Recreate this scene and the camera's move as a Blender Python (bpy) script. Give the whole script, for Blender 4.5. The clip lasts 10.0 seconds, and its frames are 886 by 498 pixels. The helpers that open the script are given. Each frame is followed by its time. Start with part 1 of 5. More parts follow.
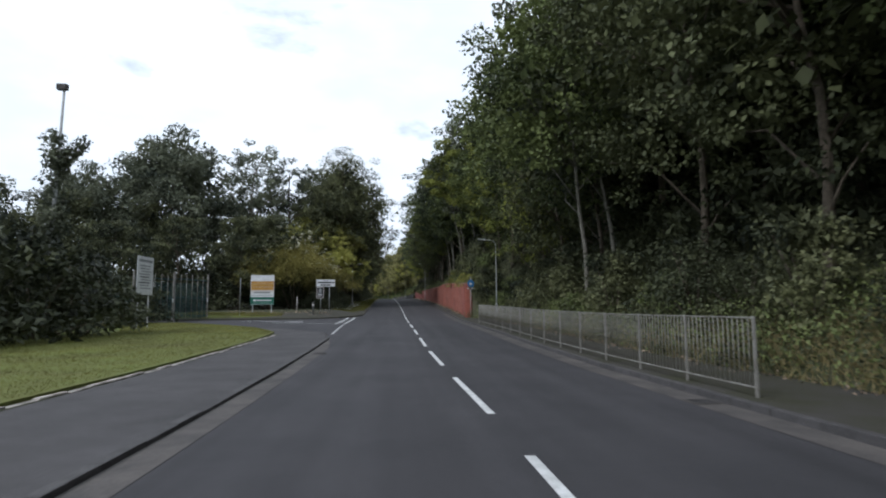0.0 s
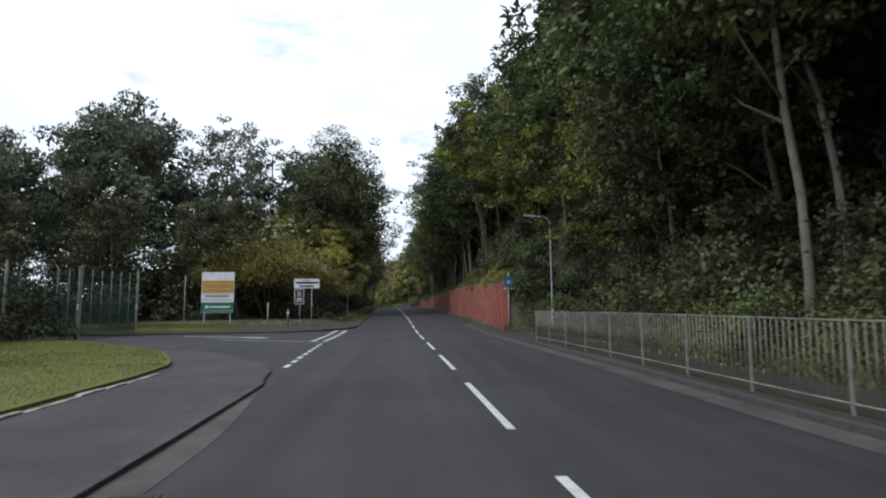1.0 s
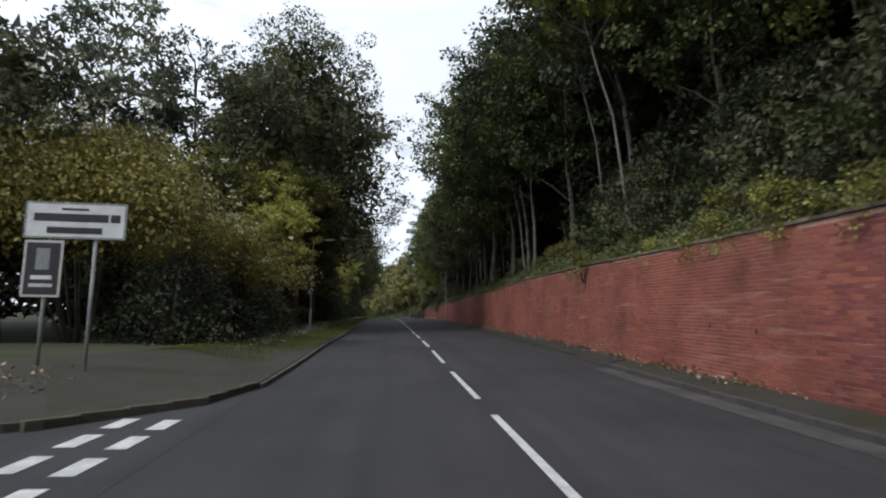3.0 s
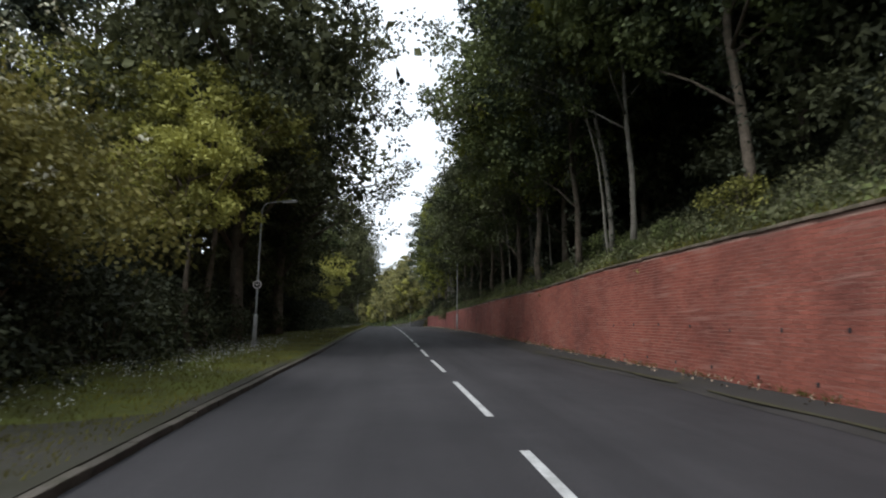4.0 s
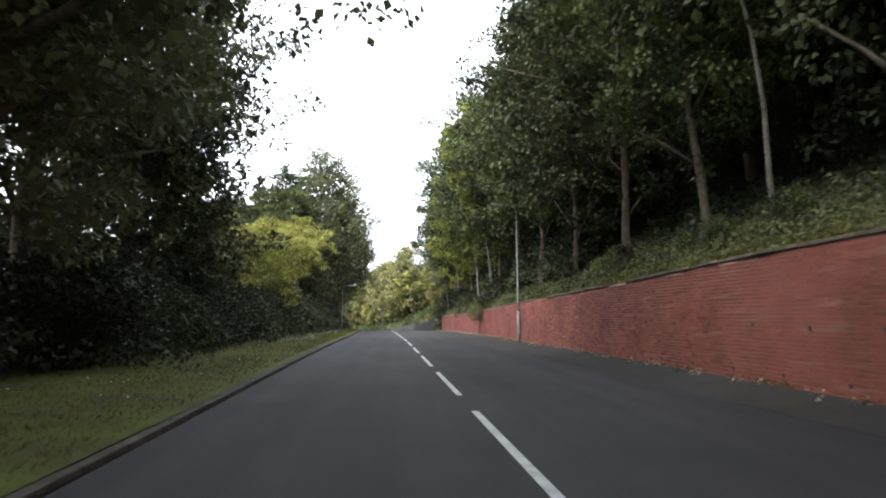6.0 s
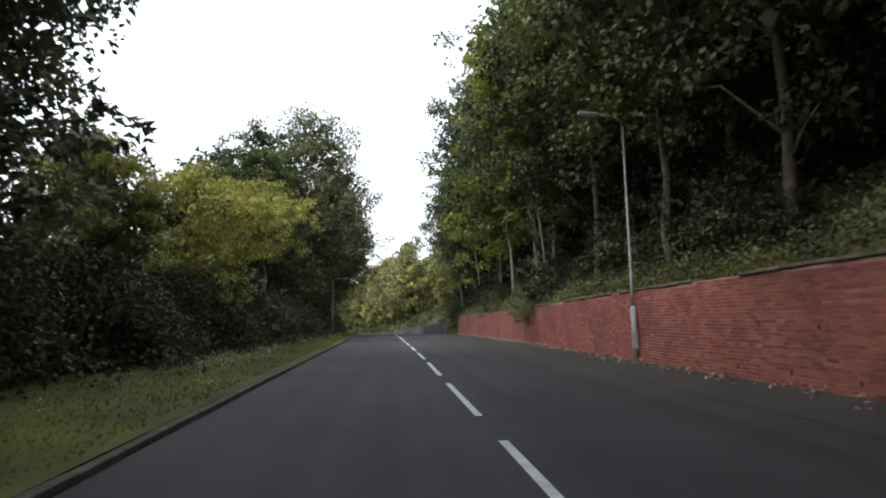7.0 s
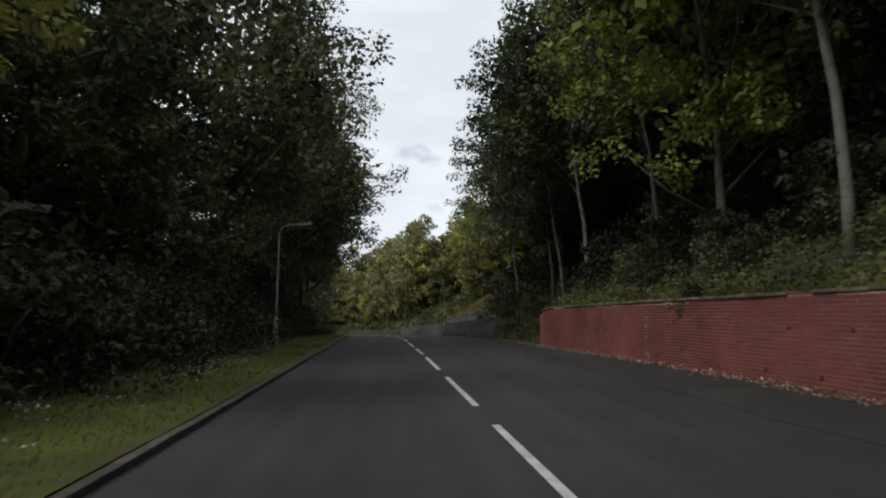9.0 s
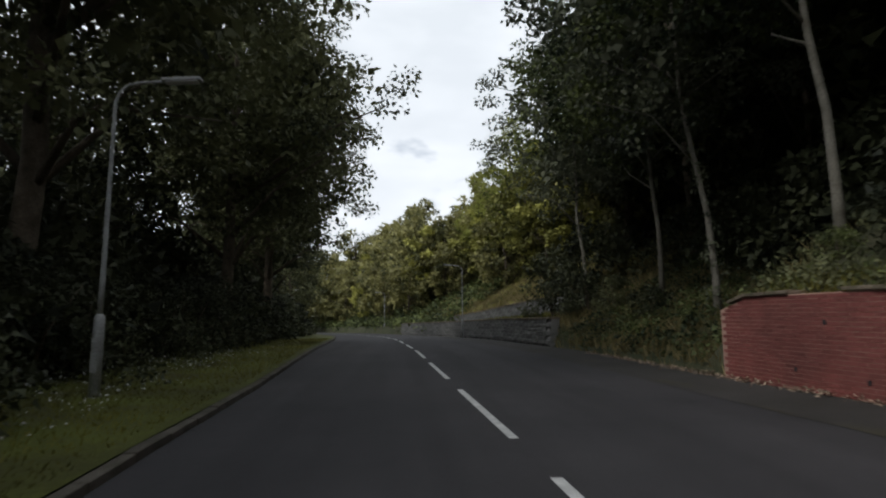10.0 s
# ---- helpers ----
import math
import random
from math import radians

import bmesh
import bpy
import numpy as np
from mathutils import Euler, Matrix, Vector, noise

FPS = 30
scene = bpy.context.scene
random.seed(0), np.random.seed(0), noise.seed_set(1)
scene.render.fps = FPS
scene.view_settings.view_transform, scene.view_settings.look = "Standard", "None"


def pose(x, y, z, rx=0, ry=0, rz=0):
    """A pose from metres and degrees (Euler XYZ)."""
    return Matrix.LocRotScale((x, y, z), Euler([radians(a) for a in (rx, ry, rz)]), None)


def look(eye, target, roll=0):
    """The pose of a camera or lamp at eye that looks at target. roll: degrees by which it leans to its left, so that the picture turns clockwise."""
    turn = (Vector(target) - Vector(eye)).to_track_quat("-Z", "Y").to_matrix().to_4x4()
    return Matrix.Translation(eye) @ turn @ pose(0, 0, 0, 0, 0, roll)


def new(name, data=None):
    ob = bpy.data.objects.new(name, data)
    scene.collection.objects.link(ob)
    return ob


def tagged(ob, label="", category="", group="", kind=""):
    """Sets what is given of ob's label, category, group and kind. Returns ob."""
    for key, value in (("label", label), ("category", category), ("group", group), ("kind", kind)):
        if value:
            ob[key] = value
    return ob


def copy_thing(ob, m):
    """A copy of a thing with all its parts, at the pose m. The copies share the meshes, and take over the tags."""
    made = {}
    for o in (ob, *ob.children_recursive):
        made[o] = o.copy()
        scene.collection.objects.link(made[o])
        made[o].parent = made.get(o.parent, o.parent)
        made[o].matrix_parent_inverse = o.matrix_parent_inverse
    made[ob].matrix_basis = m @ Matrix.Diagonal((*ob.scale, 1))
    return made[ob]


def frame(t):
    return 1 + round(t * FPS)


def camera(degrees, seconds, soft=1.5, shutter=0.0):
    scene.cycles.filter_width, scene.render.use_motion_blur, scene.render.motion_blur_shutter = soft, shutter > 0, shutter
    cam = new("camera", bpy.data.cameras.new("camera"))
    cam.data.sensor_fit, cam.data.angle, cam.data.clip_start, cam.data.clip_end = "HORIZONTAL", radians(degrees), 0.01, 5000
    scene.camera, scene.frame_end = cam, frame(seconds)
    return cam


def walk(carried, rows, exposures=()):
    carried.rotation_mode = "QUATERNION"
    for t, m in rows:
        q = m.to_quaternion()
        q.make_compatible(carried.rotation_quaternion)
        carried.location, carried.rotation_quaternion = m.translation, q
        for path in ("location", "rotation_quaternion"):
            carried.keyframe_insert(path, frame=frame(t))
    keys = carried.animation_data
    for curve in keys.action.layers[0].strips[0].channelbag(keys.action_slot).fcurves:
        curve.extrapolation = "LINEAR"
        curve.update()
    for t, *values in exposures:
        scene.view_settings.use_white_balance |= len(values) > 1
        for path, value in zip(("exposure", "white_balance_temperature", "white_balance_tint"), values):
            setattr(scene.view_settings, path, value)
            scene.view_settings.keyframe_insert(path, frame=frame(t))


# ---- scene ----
cam = camera(74.0, 10.0, soft=2.0, shutter=0.12)
# seconds, x, y, z, tilt, roll, heading
PATH = [
    (0.0, 0.000, -0.000, 1.404, 96.08, 0.30, -4.56),
    (0.5, -0.163, 6.949, 1.406, 96.64, 0.40, -4.47),
    (1.0, -0.297, 13.734, 1.471, 96.97, 0.49, -4.41),
    (1.5, -0.447, 20.801, 1.597, 97.28, 0.52, -4.48),
    (2.0, -0.604, 27.860, 1.785, 97.97, 0.49, -4.63),
    (3.5, -0.596, 49.214, 2.266, 98.26, -0.81, -4.71),
    (4.0, -0.639, 56.327, 2.560, 98.86, -0.71, -4.85),
    (4.5, -0.721, 63.296, 2.916, 98.82, -0.36, -4.99),
    (5.0, -0.713, 70.248, 3.196, 98.54, -0.10, -5.08),
    (5.5, -0.734, 77.263, 3.425, 98.76, -0.05, -4.99),
    (7.0, -0.962, 98.227, 4.250, 98.83, 0.56, -4.71),
    (7.5, -1.086, 104.750, 4.540, 98.78, 0.52, -4.48),
    (8.0, -1.235, 111.938, 4.813, 98.84, 0.43, -4.46),
    (8.5, -1.357, 118.954, 5.056, 98.45, 0.25, -4.36),
    (9.0, -1.536, 126.238, 5.290, 98.26, 0.08, -4.53),
    (9.5, -1.697, 133.572, 5.534, 97.94, 0.13, -4.67),
    (10.0, -1.906, 140.771, 5.775, 97.75, 0.26, -4.90),
]
EXPOSURES = [(0.0, -0.35), (1.0, -0.32), (2.0, -0.12), (3.5, -0.52), (4.0, -0.12), (4.5, 0.33), (5.0, 0.95), (5.5, 1.25), (7.0, 0.42), (7.5, -0.4), (8.0, -0.6), (9.0, -0.72), (9.5, -0.76), (10.0, -0.6)]
walk(cam, [(t, pose(x, y, z, rx, ry, rz)) for t, x, y, z, rx, ry, rz in PATH], [(t, stops, 5880 + 110 * min(t, 2) + 32 * max(0, t - 2), 10) for t, stops in EXPOSURES])

# ---- world and sun ----
SUN_ELEVATION, SUN_AZIMUTH = 46.0, 234.0
world = bpy.data.worlds.new("cloudy_sky")
scene.world = world
world.use_nodes = True
wt = world.node_tree
wt.nodes.clear()


def wnode(kind, **kw):
    n = wt.nodes.new(kind)
    for k, v in kw.items():
        n.inputs[k].default_value = v
    return n


w_out = wt.nodes.new("ShaderNodeOutputWorld")
w_bg = wnode("ShaderNodeBackground", Strength=1.0)
w_sky = wt.nodes.new("ShaderNodeTexSky")
w_sky.sky_type, w_sky.sun_disc = "NISHITA", False
w_sky.sun_elevation, w_sky.sun_rotation = radians(SUN_ELEVATION), radians(SUN_AZIMUTH)
w_dim = wt.nodes.new("ShaderNodeVectorMath")
w_dim.operation = "SCALE"
w_dim.inputs["Scale"].default_value = 0.13
w_co = wt.nodes.new("ShaderNodeTexCoord")
w_map = wnode("ShaderNodeMapping", Scale=(1.6, 1.6, 4.2), Location=(0.35, 0.2, 0.1))
w_noise = wnode("ShaderNodeTexNoise", Scale=1.5, Detail=7.0, Roughness=0.55, Distortion=0.25)
w_ramp = wt.nodes.new("ShaderNodeValToRGB")
w_ramp.color_ramp.elements[0].position, w_ramp.color_ramp.elements[0].color = 0.27, (0, 0, 0, 1)
w_ramp.color_ramp.elements[1].position, w_ramp.color_ramp.elements[1].color = 0.41, (1, 1, 1, 1)
w_noise2 = wnode("ShaderNodeTexNoise", Scale=2.6, Detail=5.0, Roughness=0.5)
w_tone = wt.nodes.new("ShaderNodeValToRGB")
w_tone.color_ramp.elements[0].position, w_tone.color_ramp.elements[0].color = 0.40, (1.26, 1.33, 1.40, 1)
w_tone.color_ramp.elements[1].position, w_tone.color_ramp.elements[1].color = 0.66, (1.5, 1.56, 1.62, 1)
w_mix = wt.nodes.new("ShaderNodeMixRGB")
for a, b in ((w_co.outputs["Generated"], w_map.inputs["Vector"]), (w_map.outputs[0], w_noise.inputs["Vector"]), (w_map.outputs[0], w_noise2.inputs["Vector"]),
             (w_noise.outputs["Fac"], w_ramp.inputs["Fac"]), (w_noise2.outputs["Fac"], w_tone.inputs["Fac"]),
             (w_sky.outputs[0], w_dim.inputs[0]), (w_dim.outputs[0], w_mix.inputs["Color1"]), (w_tone.outputs[0], w_mix.inputs["Color2"]),
             (w_ramp.outputs[0], w_mix.inputs["Fac"]), (w_mix.outputs[0], w_bg.inputs["Color"]), (w_bg.outputs[0], w_out.inputs["Surface"])):
    wt.links.new(a, b)
sun = new("sun", bpy.data.lights.new("sun", "SUN"))
sun.data.energy, sun.data.angle, sun.data.color = 2.4, radians(20), (1.0, 0.97, 0.92)
a, e = radians(SUN_AZIMUTH), radians(SUN_ELEVATION)
sun.matrix_world = look((0, 0, 60), (-30 * math.sin(a) * math.cos(e), -30 * math.cos(a) * math.cos(e), 60 - 30 * math.sin(e)))

# ---- materials ----


def material(name, base, rough=0.8, var=0.25, scale=3.0, fine=60.0, bump=0.3, metal=0.0, second=None, spec=0.3, coords="Object", island=0.0, obj=0.0, bloom=None, streak=0.0):
    """A surface with variation at two scales; second: the colour of broad stains."""
    m = bpy.data.materials.new(name)
    m.use_nodes = True
    t = m.node_tree
    p = t.nodes["Principled BSDF"]
    p.inputs["Roughness"].default_value, p.inputs["Metallic"].default_value = rough, metal
    p.inputs["Specular IOR Level"].default_value = spec
    co = t.nodes.new("ShaderNodeTexCoord")
    big, small = t.nodes.new("ShaderNodeTexNoise"), t.nodes.new("ShaderNodeTexNoise")
    big.inputs["Scale"].default_value, small.inputs["Scale"].default_value = scale, fine
    big.inputs["Detail"].default_value, small.inputs["Detail"].default_value = 6, 4
    big.inputs["Roughness"].default_value = 0.65
    for n in (big, small):
        t.links.new(co.outputs[coords], n.inputs["Vector"])
    ramp = t.nodes.new("ShaderNodeValToRGB")
    ramp.color_ramp.elements[0].position, ramp.color_ramp.elements[1].position = 0.32, 0.68
    lo, hi = [c * (1 - var) for c in base], [c * (1 + var) for c in base]
    ramp.color_ramp.elements[0].color = (*(second or lo), 1)
    ramp.color_ramp.elements[1].color = (*hi, 1)
    t.links.new(big.outputs["Fac"], ramp.inputs["Fac"])
    mul = t.nodes.new("ShaderNodeMixRGB")
    mul.blend_type = "OVERLAY"
    mul.inputs["Fac"].default_value = 0.55
    t.links.new(ramp.outputs[0], mul.inputs["Color1"])
    t.links.new(small.outputs["Fac"], mul.inputs["Color2"])
    last = mul.outputs[0]
    for amount, kind, socket in ((island, "ShaderNodeNewGeometry", "Random Per Island"), (obj, "ShaderNodeObjectInfo", "Random")):
        if amount:
            g = t.nodes.new(kind)
            mr = t.nodes.new("ShaderNodeMapRange")
            mr.inputs["To Min"].default_value, mr.inputs["To Max"].default_value = 1 - amount, 1 + amount
            t.links.new(g.outputs[socket], mr.inputs["Value"])
            vm = t.nodes.new("ShaderNodeVectorMath")
            vm.operation = "SCALE"
            t.links.new(last, vm.inputs[0])
            t.links.new(mr.outputs[0], vm.inputs["Scale"])
            last = vm.outputs[0]
    for use, scales, lo, hi in ((bloom, (1.0, 0.5, 9.0), 0.57, 0.78), (streak, (1.3, 0.035, 1.0), 0.3, 0.7)):
        if use:
            mp, nz, rp, mx = (t.nodes.new(k) for k in ("ShaderNodeMapping", "ShaderNodeTexNoise", "ShaderNodeValToRGB", "ShaderNodeMixRGB"))
            mp.inputs["Scale"].default_value = scales
            nz.inputs["Scale"].default_value, nz.inputs["Detail"].default_value = 1.3, 5
            rp.color_ramp.elements[0].position, rp.color_ramp.elements[1].position = lo, hi
            t.links.new(co.outputs[coords], mp.inputs["Vector"])
            t.links.new(mp.outputs[0], nz.inputs["Vector"])
            t.links.new(nz.outputs["Fac"], rp.inputs["Fac"])
            t.links.new(last, mx.inputs["Color1"])
            if bloom:
                mx.inputs["Color2"].default_value = (*bloom, 1)
                t.links.new(rp.outputs[0], mx.inputs["Fac"])
            else:
                rp.color_ramp.elements[0].color = (1 - streak,) * 3 + (1,)
                rp.color_ramp.elements[1].color = (1 + streak,) * 3 + (1,)
                mx.blend_type = "MULTIPLY"
                mx.inputs["Fac"].default_value = 1.0
                t.links.new(rp.outputs[0], mx.inputs["Color2"])
            last = mx.outputs[0]
    t.links.new(last, p.inputs["Base Color"])
    bn = t.nodes.new("ShaderNodeBump")
    bn.inputs["Strength"].default_value, bn.inputs["Distance"].default_value = bump, 0.02
    t.links.new(small.outputs["Fac"], bn.inputs["Height"])
    t.links.new(bn.outputs[0], p.inputs["Normal"])
    return m


def leaf_material(name, dark, light, through_light=0.35):
    """Leaves: colour varies leaf by leaf, clump by clump and tree by tree, with lit sprays and dark gaps painted in by
    clump, and some light passes through.
    """
    dark, light = [(r * 1.16, g * 0.95, bl * 1.4) for r, g, bl in (dark, light)]
    m = bpy.data.materials.new(name)
    m.use_nodes = True
    t = m.node_tree
    p = t.nodes["Principled BSDF"]
    p.inputs["Roughness"].default_value, p.inputs["Specular IOR Level"].default_value = 0.6, 0.17
    geo, info, co = t.nodes.new("ShaderNodeNewGeometry"), t.nodes.new("ShaderNodeObjectInfo"), t.nodes.new("ShaderNodeTexCoord")
    n = t.nodes.new("ShaderNodeTexNoise")
    n.inputs["Scale"].default_value, n.inputs["Detail"].default_value = 0.45, 3
    t.links.new(co.outputs["Object"], n.inputs["Vector"])
    s1, s2 = t.nodes.new("ShaderNodeMath"), t.nodes.new("ShaderNodeMath")
    s1.operation = s2.operation = "MULTIPLY_ADD"
    s1.inputs[1].default_value = 0.20
    t.links.new(geo.outputs["Random Per Island"], s1.inputs[0])
    # stretched clump noise puts lit sprays and shaded gaps into the leaf colour
    wide = t.nodes.new("ShaderNodeMath")
    wide.operation = "MULTIPLY_ADD"
    wide.inputs[1].default_value, wide.inputs[2].default_value = 1.7, -0.35
    t.links.new(n.outputs["Fac"], wide.inputs[0])
    t.links.new(wide.outputs[0], s1.inputs[2])
    s2.inputs[1].default_value = 0.30
    t.links.new(info.outputs["Random"], s2.inputs[0])
    t.links.new(s1.outputs[0], s2.inputs[2])
    ramp = t.nodes.new("ShaderNodeValToRGB")
    ramp.color_ramp.elements[0].position, ramp.color_ramp.elements[0].color = 0.46, (*[c * 0.85 for c in dark], 1)
    ramp.color_ramp.elements[1].position, ramp.color_ramp.elements[1].color = 1.02, (*[c * 1.25 for c in light], 1)
    t.links.new(s2.outputs[0], ramp.inputs["Fac"])
    t.links.new(ramp.outputs[0], p.inputs["Base Color"])
    tr = t.nodes.new("ShaderNodeBsdfTranslucent")
    t.links.new(ramp.outputs[0], tr.inputs["Color"])
    mx = t.nodes.new("ShaderNodeMixShader")
    mx.inputs["Fac"].default_value = through_light * 0.6
    t.links.new(p.outputs[0], mx.inputs[1])
    t.links.new(tr.outputs[0], mx.inputs[2])
    t.links.new(mx.outputs[0], t.nodes["Material Output"].inputs["Surface"])
    return m


M = dict(
    asphalt=material("asphalt", (0.0445, 0.042, 0.0445), 0.85, 0.22, 0.35, 90, 0.6, streak=0.2, second=(0.037, 0.0355, 0.038)),
    gutter=material("gutter_dust", (0.085, 0.075, 0.069), 0.9, 0.3, 1.2, 50, 0.5, second=(0.05, 0.047, 0.046)),
    pavement=material("pavement_asphalt", (0.062, 0.058, 0.059), 0.9, 0.28, 0.6, 70, 0.6, second=(0.048, 0.045, 0.045)),
    mossy=material("mossy_pavement", (0.042, 0.038, 0.034), 0.9, 0.28, 0.8, 60, 0.5, second=(0.036, 0.036, 0.018)),
    margin=material("margin_asphalt", (0.041, 0.038, 0.036), 0.9, 0.2, 0.7, 60, 0.5, second=(0.031, 0.029, 0.025), bloom=(0.052, 0.047, 0.027)),
    moss=material("moss", (0.052, 0.05, 0.024), 0.95, 0.4, 2.5, 40, 0.6, second=(0.042, 0.038, 0.026)),
    paint=material("road_paint", (0.62, 0.62, 0.61), 0.6, 0.10, 4, 80, 0.25, second=(0.4, 0.4, 0.39)),
    kerb=material("kerb_stone", (0.064, 0.06, 0.06), 0.85, 0.2, 2.5, 40, 0.5, second=(0.05, 0.047, 0.046), obj=0.12),
    kerb_dark=material("mossy_kerb", (0.08, 0.07, 0.058), 0.9, 0.25, 2.0, 40, 0.5, second=(0.05, 0.047, 0.032), obj=0.2),
    edging=material("edging_stone", (0.27, 0.245, 0.22), 0.85, 0.4, 1.6, 30, 0.6, second=(0.10, 0.085, 0.065), obj=0.35),
    grass=material("lawn_grass", (0.08, 0.10, 0.02), 0.9, 0.35, 0.45, 18, 0.7, second=(0.105, 0.10, 0.026)),
    verge=material("verge_grass", (0.07, 0.082, 0.012), 0.9, 0.4, 0.7, 25, 0.7, second=(0.044, 0.042, 0.013)),
    soil=material("woodland_soil", (0.045, 0.042, 0.025), 0.95, 0.4, 0.6, 20, 0.8, second=(0.03, 0.04, 0.015)),
    brick=material("red_brick", (0.305, 0.096, 0.066), 0.85, 0.24, 0.5, 45, 0.5, second=(0.19, 0.062, 0.047), island=0.16, obj=0.16, bloom=(0.38, 0.20, 0.16)),
    # darker copy of the red brick: canopy shade on the wall in its colour
    brick_shade=material("red_brick_shade", (0.20, 0.06, 0.052), 0.85, 0.24, 0.5, 45, 0.5, second=(0.125, 0.04, 0.036), island=0.14),
    mortar=material("mortar", (0.43, 0.29, 0.23), 0.9, 0.25, 0.45, 40, 0.5, second=(0.20, 0.07, 0.055)),
    coping=material("coping_stone", (0.15, 0.115, 0.09), 0.9, 0.4, 2, 30, 0.6, second=(0.055, 0.055, 0.03), obj=0.35),
    grey_stone=material("grey_stone", (0.145, 0.14, 0.135), 0.9, 0.3, 1.5, 30, 0.6, second=(0.05, 0.055, 0.05), obj=0.3),
    steel=material("galvanised_steel", (0.24, 0.235, 0.215), 0.65, 0.25, 3, 60, 0.15, 0.2, second=(0.14, 0.125, 0.105)),
    lamp_grey=material("lamp_paint", (0.33, 0.34, 0.34), 0.6, 0.2, 2, 50, 0.15, second=(0.22, 0.22, 0.21)),
    lens=material("lamp_lens", (0.75, 0.76, 0.76), 0.35, 0.08, 3, 40, 0.05, spec=0.5),
    green_steel=material("green_painted_steel", (0.026, 0.066, 0.072), 0.55, 0.2, 2, 40, 0.15, second=(0.02, 0.048, 0.052)),
    white=material("sign_white", (0.62, 0.63, 0.63), 0.5, 0.06, 3, 40, 0.05, second=(0.5, 0.5, 0.5)),
    black=material("sign_black", (0.03, 0.03, 0.033), 0.5, 0.2, 3, 40, 0.05),
    amber=material("sign_amber", (0.38, 0.21, 0.045), 0.5, 0.12, 2, 40, 0.05, second=(0.33, 0.17, 0.04)),
    sign_green=material("sign_green", (0.022, 0.115, 0.08), 0.5, 0.1, 3, 40, 0.05),
    grey=material("sign_grey", (0.22, 0.23, 0.23), 0.6, 0.1, 3, 40, 0.05),
    blue=material("sign_blue", (0.05, 0.20, 0.45), 0.5, 0.1, 3, 40, 0.05),
    iron=material("cast_iron", (0.05, 0.045, 0.04), 0.7, 0.3, 6, 60, 0.4),
    bark=material("bark", (0.13, 0.105, 0.08), 0.95, 0.35, 2.5, 22, 1.0, second=(0.06, 0.05, 0.035), obj=0.25),
    pale_bark=material("pale_bark", (0.175, 0.165, 0.14), 0.9, 0.3, 2.0, 22, 0.8, second=(0.12, 0.11, 0.085), obj=0.25),
    leaf=leaf_material("leaves_mid", (0.026, 0.045, 0.016), (0.115, 0.165, 0.04)),
    # darker copy of the mid leaf, for crowns that stand in shade
    leaf_dark=leaf_material("leaves_shade_dark", (0.022, 0.034, 0.014), (0.078, 0.104, 0.032), 0.3),
    # yellow-green leaves, made lighter so that sunlight on the crowns is in the colour
    leaf_lit=leaf_material("leaves_sunlit_yellow_green", (0.08, 0.10, 0.02), (0.29, 0.345, 0.062), 0.4),
    # brighter copy of the mid leaf: sunlight on the wood's edge in its colour
    leaf_bright=leaf_material("leaves_lit_bright", (0.038, 0.062, 0.012), (0.20, 0.26, 0.04), 0.4),
    # darkest leaf copy: the shade under the trees is put into its colour
    leaf_shade_tone=leaf_material("leaves_shade_painted", (0.017, 0.026, 0.011), (0.052, 0.07, 0.024), 0.25),
    # paler green: daylight on the open far slope is put into the colour
    leaf_far=leaf_material("leaves_far_lit_green", (0.065, 0.085, 0.026), (0.24, 0.275, 0.075), 0.4),
    leaf_deep=leaf_material("leaves_deep_green", (0.028, 0.042, 0.017), (0.11, 0.14, 0.045), 0.35),
    leaf_grey=leaf_material("leaves_grey_green", (0.033, 0.052, 0.026), (0.115, 0.15, 0.066), 0.35),
    grass_blade=leaf_material("grass_blades", (0.068, 0.082, 0.011), (0.125, 0.142, 0.02), 0.4),
    lawn_blade=leaf_material("lawn_blades", (0.07, 0.088, 0.014), (0.125, 0.14, 0.024), 0.3),
    dry_blade=leaf_material("dry_grass", (0.085, 0.095, 0.028), (0.20, 0.20, 0.065), 0.35),
    leaf_olive=leaf_material("leaves_olive", (0.045, 0.058, 0.012), (0.195, 0.21, 0.042), 0.35),
    blossom=material("cream_blossom", (0.62, 0.60, 0.45), 0.8, 0.15, 3, 40, 0.1),
    litter=material("leaf_litter", (0.33, 0.255, 0.19), 0.9, 0.3, 6, 40, 0.3, second=(0.16, 0.11, 0.07), island=0.6),
)

# ---- plan ----


def along(*pairs):
    ys, vs = [p[0] for p in pairs], [p[1] for p in pairs]
    return lambda y: float(np.interp(y, ys, vs))


road_z = along((-60, -0.3), (0, 0), (13.7, 0.07), (20.8, 0.19), (28, 0.38), (46, 0.76), (56, 1.16), (63, 1.5), (70, 1.78), (77, 2.01), (95, 2.74), (105, 3.15), (119, 3.65),
               (134, 4.12), (147, 4.58), (162, 4.95), (175, 5.1), (190, 5.15), (230, 5.2), (400, 5.3))
centre_x = along((-60, 1.35), (8, 1.275), (20, 1.055), (38, 0.925), (60, 0.735), (76, 0.595), (88, 0.495), (107, 0.21), (117, 0.09), (128, -0.1), (136, -0.28), (146, -0.54), (152, -0.7), (165, -1.05), (178, -1.6), (190, -2.6), (205, -5.5), (214, -7.6), (240, -15), (300, -36), (400, -75))
left_x = along((-60, -2.45), (8, -2.56), (25, -2.75), (38, -2.95), (52, -2.95), (58, -3.0), (70, -3.15), (90, -3.4), (108, -3.65), (125, -3.85), (140, -4.12), (152, -4.35), (165, -4.9), (178, -5.45), (190, -6.5), (205, -9.4), (214, -11.5), (240, -18.9), (300, -40), (400, -79))
